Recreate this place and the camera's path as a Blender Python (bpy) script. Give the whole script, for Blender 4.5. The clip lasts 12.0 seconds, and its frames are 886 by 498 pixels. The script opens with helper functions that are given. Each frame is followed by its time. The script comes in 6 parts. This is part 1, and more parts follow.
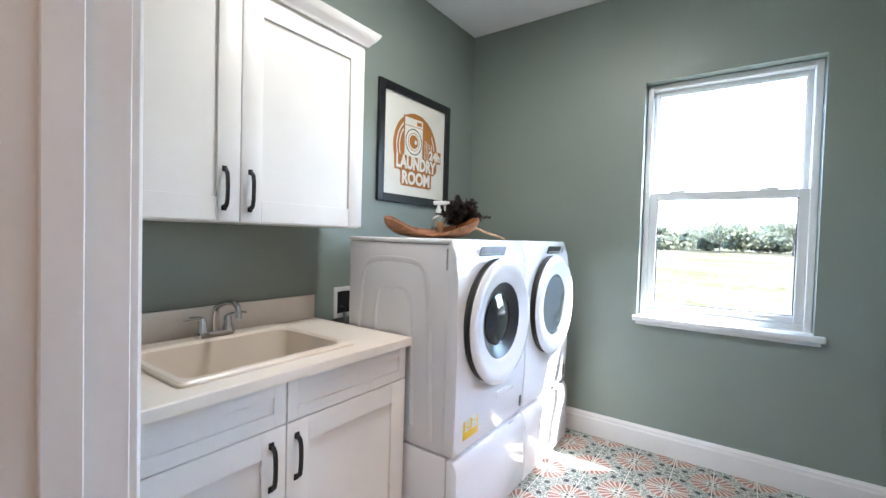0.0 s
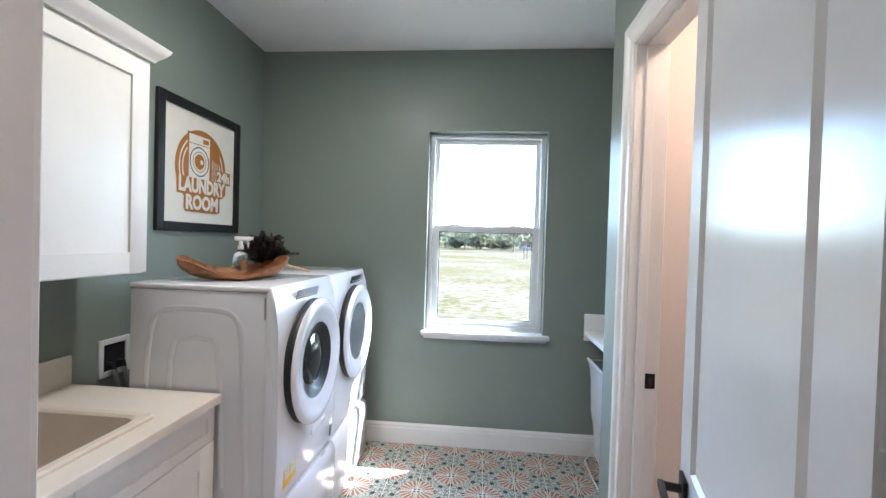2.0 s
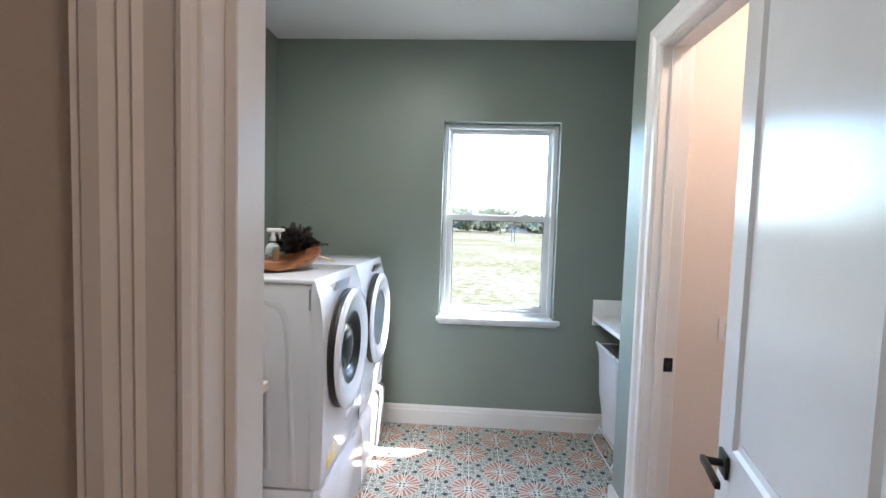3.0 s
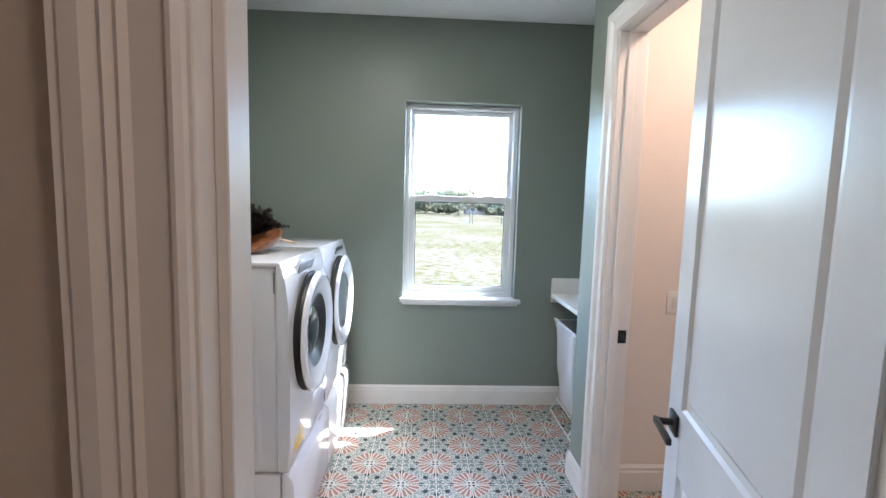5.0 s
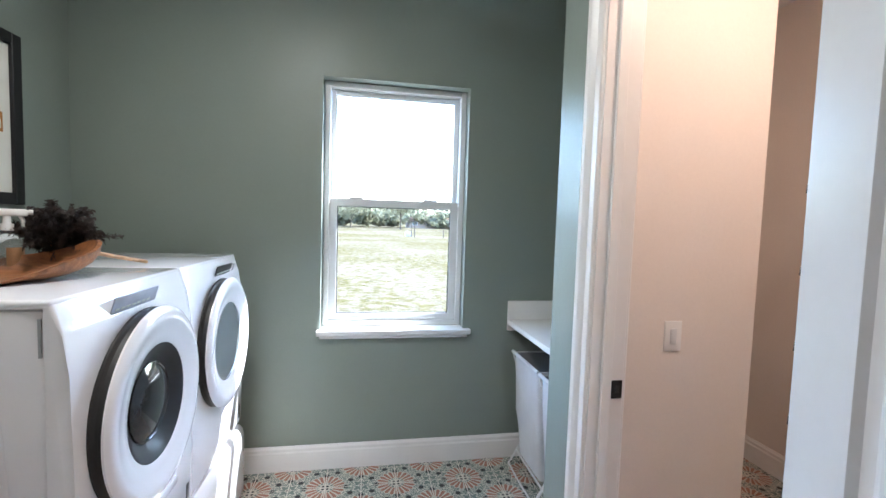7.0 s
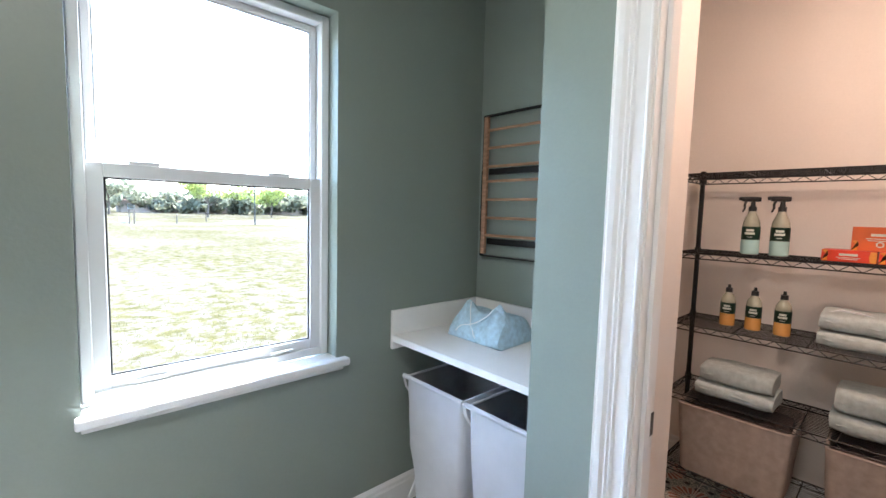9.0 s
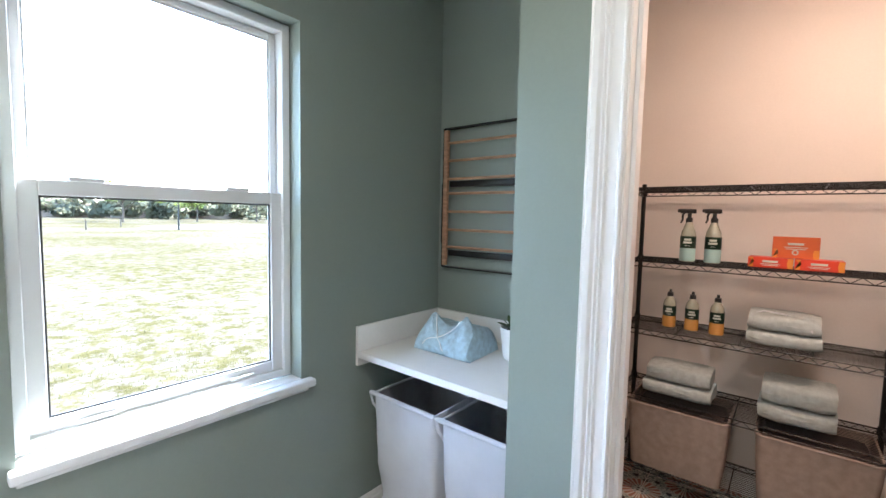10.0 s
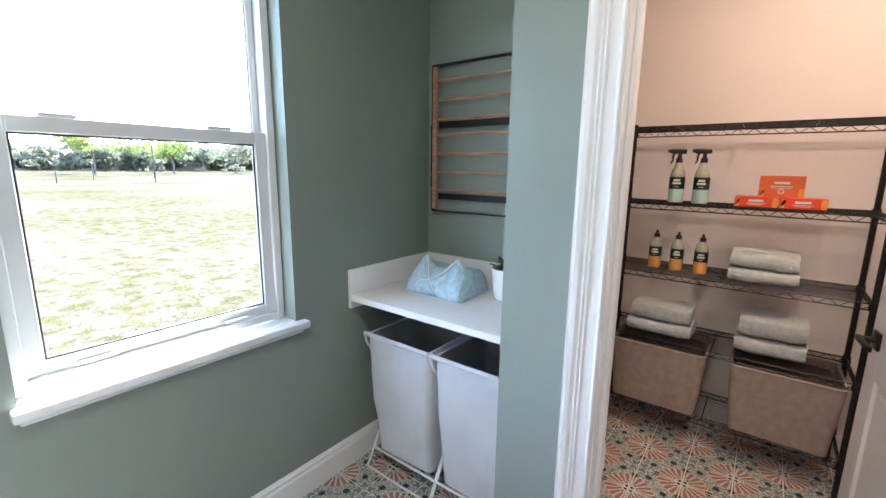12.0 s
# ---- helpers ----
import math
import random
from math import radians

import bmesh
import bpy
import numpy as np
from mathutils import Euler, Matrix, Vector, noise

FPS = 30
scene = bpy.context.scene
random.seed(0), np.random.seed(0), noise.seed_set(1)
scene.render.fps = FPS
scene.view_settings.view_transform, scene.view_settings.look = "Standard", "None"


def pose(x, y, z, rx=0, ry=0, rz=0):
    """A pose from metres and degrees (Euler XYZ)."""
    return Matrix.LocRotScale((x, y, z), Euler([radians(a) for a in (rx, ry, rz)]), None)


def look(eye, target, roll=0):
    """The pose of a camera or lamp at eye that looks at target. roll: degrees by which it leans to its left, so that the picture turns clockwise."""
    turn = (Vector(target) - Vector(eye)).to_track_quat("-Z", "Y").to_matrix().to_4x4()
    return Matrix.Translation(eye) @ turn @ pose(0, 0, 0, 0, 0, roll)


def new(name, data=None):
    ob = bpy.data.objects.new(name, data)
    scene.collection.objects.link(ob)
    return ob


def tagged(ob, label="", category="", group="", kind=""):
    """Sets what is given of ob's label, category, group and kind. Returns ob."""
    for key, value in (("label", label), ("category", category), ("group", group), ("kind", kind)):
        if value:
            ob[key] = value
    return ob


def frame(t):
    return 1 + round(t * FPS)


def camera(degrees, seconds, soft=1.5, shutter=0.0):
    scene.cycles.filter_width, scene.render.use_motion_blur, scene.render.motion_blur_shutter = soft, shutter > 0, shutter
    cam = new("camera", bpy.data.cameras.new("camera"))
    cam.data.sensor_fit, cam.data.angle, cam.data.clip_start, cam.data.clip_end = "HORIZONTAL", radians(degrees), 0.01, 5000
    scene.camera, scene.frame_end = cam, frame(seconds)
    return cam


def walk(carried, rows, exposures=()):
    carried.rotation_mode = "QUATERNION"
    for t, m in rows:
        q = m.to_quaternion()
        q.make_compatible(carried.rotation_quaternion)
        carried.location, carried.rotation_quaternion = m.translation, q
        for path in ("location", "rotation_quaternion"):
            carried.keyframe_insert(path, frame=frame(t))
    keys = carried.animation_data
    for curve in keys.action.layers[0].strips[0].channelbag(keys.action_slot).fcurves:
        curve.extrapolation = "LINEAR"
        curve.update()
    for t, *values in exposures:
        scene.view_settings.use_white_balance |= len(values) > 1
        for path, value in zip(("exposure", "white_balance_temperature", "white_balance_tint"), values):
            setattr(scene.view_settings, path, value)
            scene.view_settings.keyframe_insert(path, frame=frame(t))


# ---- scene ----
cam = camera(92.2, 12.0)
ROWS = [  # seconds, x, y, z, yaw, pitch, roll
    (0.0, 0.422, 0.296, 1.344, 35.22, -1.58, 1.62),
    (0.5, 0.404, 0.300, 1.374, 30.50, -1.52, 1.73),
    (1.0, 0.358, 0.270, 1.428, 21.43, -1.03, 1.83),
    (1.5, 0.277, 0.200, 1.498, 10.08, -0.83, 1.81),
    (2.0, 0.275, 0.106, 1.545, 5.11, -0.95, 1.70),
    (2.5, 0.170, 0.046, 1.572, 4.13, -1.60, 1.76),
    (3.0, 0.065, 0.009, 1.589, 3.21, -3.30, 1.76),
    (5.0, 0.030, -0.008, 1.582, -2.45, -5.54, 1.57),
    (5.5, 0.029, 0.012, 1.578, -3.54, -4.62, 1.57),
    (6.0, 0.064, 0.096, 1.566, -4.51, -3.90, 1.64),
    (6.5, 0.141, 0.383, 1.575, -6.73, -3.70, 1.62),
    (7.0, 0.131, 0.674, 1.541, -10.16, -3.50, 1.81),
    (7.5, 0.104, 0.985, 1.498, -15.71, -2.87, 1.33),
    (7.7, 0.063, 1.085, 1.505, -19.82, -3.21, 1.47),
    (9.3, -0.218, 1.652, 1.538, -45.73, -4.36, 1.37),
    (9.5, -0.231, 1.663, 1.538, -47.25, -3.95, 1.27),
    (10.0, -0.275, 1.697, 1.588, -50.78, -4.27, 1.23),
    (10.5, -0.289, 1.711, 1.575, -52.32, -5.42, 1.09),
    (11.0, -0.292, 1.699, 1.552, -52.57, -6.75, 0.64),
    (11.5, -0.292, 1.721, 1.544, -52.86, -8.92, 0.76),
    (12.0, -0.287, 1.718, 1.546, -52.78, -10.84, 0.80),
]


def carried_pose(x, y, z, yaw, pitch, roll):
    """Yaw to the left of +y, pitch up, roll clockwise in the picture, in degrees."""
    return pose(x, y, z, 90 + pitch, 0, yaw) @ pose(0, 0, 0, 0, 0, roll)


EXPOSURE = [(0.0, 4.45, 5680, 9), (1.0, 4.28, 5700, 9), (2.0, 4.10, 5720, 9), (3.0, 4.16, 5720, 9), (5.0, 4.10, 5720, 9), (6.5, 4.10, 5720, 9), (7.5, 4.18, 5740, 9), (9.0, 4.26, 5820, 9), (12.0, 4.24, 5860, 9)]
walk(cam, [(r[0], carried_pose(*r[1:])) for r in ROWS], EXPOSURE)

# ---------------------------------------------------------------- light
SUN_WAY = Vector((-1.5, -1.0, -2.5)).normalized()
world = bpy.data.worlds.new("world")
scene.world = world
world.use_nodes = True
wt = world.node_tree
sky = wt.nodes.new("ShaderNodeTexSky")
sky.sky_type, sky.sun_disc = "NISHITA", False
sky.sun_elevation = math.asin(-SUN_WAY.z)
sky.sun_rotation = math.atan2(-SUN_WAY.x, -SUN_WAY.y)
wt.links.new(sky.outputs[0], wt.nodes["Background"].inputs[0])
wt.nodes["Background"].inputs[1].default_value = 0.15
sun_data = bpy.data.lights.new("sun", "SUN")
sun_data.energy, sun_data.angle, sun_data.color = 2.0, radians(0.5), (1.0, 0.96, 0.9)
sun = new("sun", sun_data)
sun.matrix_world = look((20, 10, 25), Vector((20, 10, 25)) + SUN_WAY)


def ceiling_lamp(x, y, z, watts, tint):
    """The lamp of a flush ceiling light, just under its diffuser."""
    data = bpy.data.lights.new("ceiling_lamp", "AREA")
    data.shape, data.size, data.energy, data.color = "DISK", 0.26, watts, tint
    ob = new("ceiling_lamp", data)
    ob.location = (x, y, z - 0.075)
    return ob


ceiling_lamp(-0.35, 1.8, 2.985, 1.25, (1.0, 0.90, 0.78))
ceiling_lamp(1.6, 1.4, 2.985, 1.2, (1.0, 0.66, 0.47))
# Unseen hall lamp, added to brighten the entry lining and casing.
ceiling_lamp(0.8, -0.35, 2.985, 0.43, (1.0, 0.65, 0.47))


# ---------------------------------------------------------------- materials
def nodes_of(name):
    m = bpy.data.materials.new(name)
    m.use_nodes = True
    return m, m.node_tree.nodes, m.node_tree.links, m.node_tree.nodes["Principled BSDF"]


def paint(name, colour, rough=0.5, metal=0.0, vary=0.06, scale=6.0, fine=220.0, bump=0.05, tint=None, coat=0.0, stretch=(1, 1, 1), rand=0.0, shine=0.5):
    """A surface with blotches at a large scale, grain at a fine one and a fine relief."""
    m, nodes, links, shader = nodes_of(name)
    where = nodes.new("ShaderNodeTexCoord")
    mapping = nodes.new("ShaderNodeMapping")
    mapping.inputs["Scale"].default_value = stretch
    links.new(where.outputs["Object"], mapping.inputs[0])
    big, small = nodes.new("ShaderNodeTexNoise"), nodes.new("ShaderNodeTexNoise")
    big.inputs["Scale"].default_value, big.inputs["Detail"].default_value = scale, 5
    small.inputs["Scale"].default_value, small.inputs["Detail"].default_value = fine, 3
    for n in (big, small):
        links.new(mapping.outputs[0], n.inputs["Vector"])
    both = nodes.new("ShaderNodeMath")
    both.operation = "MULTIPLY_ADD"
    both.inputs[1].default_value = 0.35
    links.new(small.outputs[0], both.inputs[0])
    links.new(big.outputs[0], both.inputs[2])
    last = both
    if rand:
        info = nodes.new("ShaderNodeObjectInfo")
        extra = nodes.new("ShaderNodeMath")
        extra.operation, extra.inputs[1].default_value = "MULTIPLY_ADD", rand
        links.new(info.outputs["Random"], extra.inputs[0])
        links.new(both.outputs[0], extra.inputs[2])
        last = extra
    ramp = nodes.new("ShaderNodeValToRGB")
    other = tint or [c * (1 - 2.2 * vary) for c in colour]
    ramp.color_ramp.elements[0].position, ramp.color_ramp.elements[1].position = 0.45, 0.95
    ramp.color_ramp.elements[0].color = (*other, 1)
    ramp.color_ramp.elements[1].color = (*[min(1.0, c * (1 + vary)) for c in colour], 1)
    links.new(last.outputs[0], ramp.inputs[0])
    links.new(ramp.outputs[0], shader.inputs["Base Color"])
    wear = nodes.new("ShaderNodeMapRange")
    low, high = (max(0.29, rough - 0.08), min(1.0, rough + 0.08)) if rough > 0.27 else (max(0.02, rough - 0.08), min(0.26, rough + 0.08))
    wear.inputs[3].default_value, wear.inputs[4].default_value = low, high
    links.new(big.outputs[0], wear.inputs[0])
    links.new(wear.outputs[0], shader.inputs["Roughness"])
    shader.inputs["Metallic"].default_value = metal
    shader.inputs["Coat Weight"].default_value = coat
    shader.inputs["Specular IOR Level"].default_value = shine
    if bump:
        relief = nodes.new("ShaderNodeBump")
        relief.inputs["Strength"].default_value, relief.inputs["Distance"].default_value = bump, 0.002
        links.new(small.outputs[0], relief.inputs["Height"])
        links.new(relief.outputs[0], shader.inputs["Normal"])
    return m


def glass_like(name, colour, rough=0.0, ior=1.45, weight=1.0):
    m, nodes, links, shader = nodes_of(name)
    shader.inputs["Base Color"].default_value = (*colour, 1)
    shader.inputs["Roughness"].default_value = rough
    shader.inputs["IOR"].default_value = ior
    shader.inputs["Transmission Weight"].default_value = weight
    return m


def glowing(name, colour, strength):
    m, nodes, links, shader = nodes_of(name)
    shader.inputs["Base Color"].default_value = (0.9, 0.9, 0.9, 1)
    shader.inputs["Emission Color"].default_value = (*colour, 1)
    shader.inputs["Emission Strength"].default_value = strength
    return m


GREEN = paint("sage_wall_paint", (0.240, 0.281, 0.250), 0.42, vary=0.03, scale=1.3, fine=90, bump=0.22)
CREAM = paint("pantry_wall_paint", (0.78, 0.72, 0.67), 0.6, vary=0.03, scale=1.3, fine=90, bump=0.22)
HALL = paint("hall_wall_paint", (0.62, 0.56, 0.5), 0.6, vary=0.03, scale=1.3, fine=90, bump=0.2)
CEILING = paint("ceiling_paint", (0.82, 0.82, 0.8), 0.8, vary=0.02, scale=2, fine=70, bump=0.35)
TRIM = paint("white_trim_paint", (0.80, 0.79, 0.775), 0.3, vary=0.02, scale=5, fine=60, bump=0.03)
DOORPAINT = paint("white_door_paint", (0.70, 0.70, 0.715), 0.27, vary=0.02, scale=4, fine=50, bump=0.0, shine=0.32)
CABINET = paint("white_cabinet_paint", (0.79, 0.775, 0.745), 0.32, vary=0.02, scale=5, fine=120, bump=0.02)
COUNTER = paint("cream_laminate", (0.80, 0.735, 0.655), 0.3, vary=0.012, scale=12, fine=400, bump=0.0)
SINK = paint("cream_sink_acrylic", (0.76, 0.68, 0.59), 0.34, vary=0.02, scale=8, bump=0.0, coat=0.0)
ENAMEL = paint("white_enamel", (0.82, 0.83, 0.86), 0.16, vary=0.015, scale=3, bump=0.0, coat=0.6)
ENAMEL_SIDE = paint("white_enamel_side", (0.78, 0.78, 0.81), 0.3, vary=0.015, scale=3, bump=0.01, coat=0.3)
PALEDISPLAY = paint("pale_display_plastic", (0.46, 0.49, 0.58), 0.3, vary=0.06, scale=20)
GREYPLASTIC = paint("grey_plastic", (0.36, 0.38, 0.41), 0.35, vary=0.05, scale=20)
DARKPLASTIC = paint("dark_plastic", (0.02, 0.02, 0.022), 0.3, vary=0.1, scale=20)
BLACKMETAL = paint("matte_black_metal", (0.012, 0.012, 0.013), 0.38, 0.3, vary=0.15, scale=40)
BLACKWOOD = paint("black_frame_lacquer", (0.01, 0.011, 0.014), 0.4, vary=0.2, scale=30, stretch=(1, 1, 12))
CHROME = paint("chrome", (0.72, 0.72, 0.74), 0.03, 1.0, vary=0.02, scale=12, bump=0.0)
RUBBER = paint("black_rubber", (0.015, 0.015, 0.016), 0.5, vary=0.1, scale=30)
VINYL = paint("white_vinyl", (0.66, 0.68, 0.69), 0.35, vary=0.02, scale=6)
SILL = paint("white_sill_stone", (0.74, 0.75, 0.75), 0.28, vary=0.04, scale=18)
PANE = glass_like("window_glass", (0.97, 0.99, 0.98), 0.0, 1.01)
DARKGLASS = paint("dark_door_glass", (0.035, 0.04, 0.042), 0.05, vary=0.3, scale=6, bump=0.0, coat=0.3)
PAPER = paint("poster_paper", (0.80, 0.79, 0.72), 0.55, vary=0.02, scale=9)
OCHRE = paint("ochre_print", (0.42, 0.17, 0.028), 0.55, vary=0.08, scale=9)
WOODBOWL = paint("dough_bowl_wood", (0.30, 0.125, 0.045), 0.5, vary=0.35, scale=5, fine=60, bump=0.3, stretch=(2, 14, 6), tint=(0.13, 0.05, 0.02))
PALEWOOD = paint("pale_turned_wood", (0.55, 0.33, 0.17), 0.5, vary=0.2, scale=10, stretch=(3, 3, 1))
DOWEL = paint("oak_dowel", (0.50, 0.28, 0.17), 0.5, vary=0.2, scale=9, fine=90, stretch=(8, 1, 8))
FEATHER = paint("dark_feathers", (0.060, 0.044, 0.038), 0.8, vary=0.4, scale=30, tint=(0.012, 0.010, 0.011))
CLEAR = glass_like("clear_bottle_plastic", (0.93, 0.96, 0.95), 0.03, 1.3, 0.92)
WATER = glass_like("clear_liquid", (0.85, 0.92, 0.9), 0.0, 1.33)
WHITEPLASTIC = paint("white_plastic", (0.8, 0.8, 0.79), 0.35, vary=0.02, scale=12)
CANVAS = paint("white_hamper_canvas", (0.62, 0.635, 0.665), 0.85, vary=0.06, scale=5, fine=500, bump=0.35)
GREYLINER = paint("grey_liner_cloth", (0.36, 0.37, 0.40), 0.9, vary=0.1, scale=8, fine=500, bump=0.3)
WHITEWIRE = paint("white_coated_wire", (0.8, 0.81, 0.83), 0.3, vary=0.02, scale=20)
TERRYBLUE = paint("pale_blue_terry", (0.50, 0.66, 0.76), 0.95, vary=0.12, scale=40, fine=700, bump=0.8)
TERRYGREY = paint("pale_grey_terry", (0.52, 0.57, 0.56), 0.95, vary=0.1, scale=40, fine=700, bump=0.8)
PIPING = paint("white_piping", (0.75, 0.78, 0.8), 0.8, vary=0.03, scale=40)
GREIGE = paint("greige_felt_basket", (0.39, 0.31, 0.265), 0.9, vary=0.1, scale=26, fine=300, bump=0.6)
# Dark brown that paints the shade inside the open bins.
BINSHADE = paint("dark_brown_bin_shade", (0.045, 0.028, 0.024), 0.5, vary=0.15, scale=20, stretch=(1, 8, 1))
LEAF = paint("plant_leaf", (0.06, 0.13, 0.035), 0.45, vary=0.3, scale=40)
SOIL = paint("potting_soil", (0.03, 0.02, 0.015), 0.9, vary=0.3, scale=90, bump=0.8)
SOAP = paint("amber_soap", (0.72, 0.36, 0.10), 0.25, vary=0.05, scale=12, coat=0.5)
MINT = paint("mint_label", (0.42, 0.62, 0.60), 0.4, vary=0.05, scale=12)
CLEARDIM = paint("hazy_bottle_plastic", (0.42, 0.42, 0.33), 0.15, vary=0.08, scale=12, coat=0.6)
DARKGREEN = paint("dark_green_label", (0.013, 0.05, 0.03), 0.4, vary=0.1, scale=12)
LABELPRINT = paint("pale_label_print", (0.66, 0.70, 0.62), 0.5, vary=0.03, scale=12)
ORANGEBOX = paint("orange_carton", (0.66, 0.13, 0.03), 0.4, vary=0.06, scale=9)
REDBOX = paint("red_carton", (0.72, 0.06, 0.025), 0.4, vary=0.06, scale=9)
AMBERBOX = paint("amber_carton_print", (0.80, 0.30, 0.04), 0.4, vary=0.05, scale=9)
YELLOW = paint("yellow_sticker", (0.80, 0.52, 0.02), 0.4, vary=0.03, scale=12)
INK = paint("dark_ink", (0.03, 0.03, 0.035), 0.5, vary=0.1, scale=20)
GROUT = paint("pale_grout", (0.80, 0.77, 0.70), 0.9, vary=0.1, scale=40, fine=400, bump=0.4)
PLANKS = paint("hall_plank_wood", (0.30, 0.20, 0.13), 0.4, vary=0.25, scale=4, stretch=(9, 1, 1))


def meadow():
    """Dry short grass broken by bare sandy soil, in patches of a metre and in speckle."""
    m = paint("dry_meadow", (0.052, 0.046, 0.021), 0.95, vary=0.3, scale=2.5, fine=30.0, bump=0.6, tint=(0.036, 0.032, 0.013), shine=0.0)
    nodes, links = m.node_tree.nodes, m.node_tree.links
    where = nodes.new("ShaderNodeNewGeometry")
    wide, patch, speck = (nodes.new("ShaderNodeTexNoise") for _ in range(3))
    for n, size, detail in ((wide, 0.10, 3), (patch, 3.2, 8), (speck, 16.0, 6)):
        n.inputs["Scale"].default_value, n.inputs["Detail"].default_value = size, detail
        n.inputs["Roughness"].default_value = 0.62
        links.new(where.outputs["Position"], n.inputs["Vector"])
    total = None
    for n, share in ((wide, 0.55), (patch, 0.85), (speck, 0.7)):
        add = nodes.new("ShaderNodeMath")
        add.operation, add.inputs[1].default_value, add.inputs[2].default_value = "MULTIPLY_ADD", share, 0.0
        links.new(n.outputs[0], add.inputs[0])
        if total is not None:
            links.new(total, add.inputs[2])
        total = add.outputs[0]
    bare = nodes.new("ShaderNodeMapRange")
    for slot, v in ((1, 0.97), (2, 1.15), (3, 0.0), (4, 0.9)):
        bare.inputs[slot].default_value = v
    links.new(total, bare.inputs[0])
    mix = nodes.new("ShaderNodeMix")
    mix.data_type = "RGBA"
    shader = nodes["Principled BSDF"]
    links.new(shader.inputs["Base Color"].links[0].from_socket, mix.inputs[6])
    mix.inputs[7].default_value = (0.092, 0.082, 0.068, 1)
    links.new(bare.outputs[0], mix.inputs[0])
    links.new(mix.outputs[2], shader.inputs["Base Color"])
    return m


GRASS = meadow()
SAND = paint("pale_sand", (0.15, 0.138, 0.12), 0.95, shine=0.0, vary=0.15, scale=0.4, fine=8, bump=0.3)


def foliage(name, colour, through_):
    """Leaves that also let light through from behind."""
    m = paint(name, colour, 0.8, vary=0.3, scale=0.5, fine=6, bump=0.4, shine=0.05)
    nodes, links = m.node_tree.nodes, m.node_tree.links
    glow, mix = nodes.new("ShaderNodeBsdfTranslucent"), nodes.new("ShaderNodeMixShader")
    glow.inputs[0].default_value = (*through_, 1)
    mix.inputs[0].default_value = 0.5
    links.new(nodes["Principled BSDF"].outputs[0], mix.inputs[1])
    links.new(glow.outputs[0], mix.inputs[2])
    links.new(mix.outputs[0], nodes["Material Output"].inputs[0])
    return m


# Paler than such leaves are: distance haze is put into the colour.
TREELEAF = foliage("tree_foliage", (0.16, 0.165, 0.11), (0.25, 0.25, 0.17))
BARK = paint("tree_bark", (0.10, 0.075, 0.055), 0.9, vary=0.3, scale=3)
STUCCO = paint("house_stucco", (0.36, 0.28, 0.23), 0.9, vary=0.08, scale=1)
ROOFING = paint("roof_shingle", (0.26, 0.17, 0.14), 0.9, vary=0.2, scale=3)
HOUSEGLASS = paint("house_window_glass", (0.05, 0.06, 0.07), 0.1, vary=0.1, scale=1)
LAMPGLOW = glowing("lamp_diffuser", (1.0, 0.85, 0.68), 1.0)

GX, GY, TS = -0.28, 2.50, 0.2032


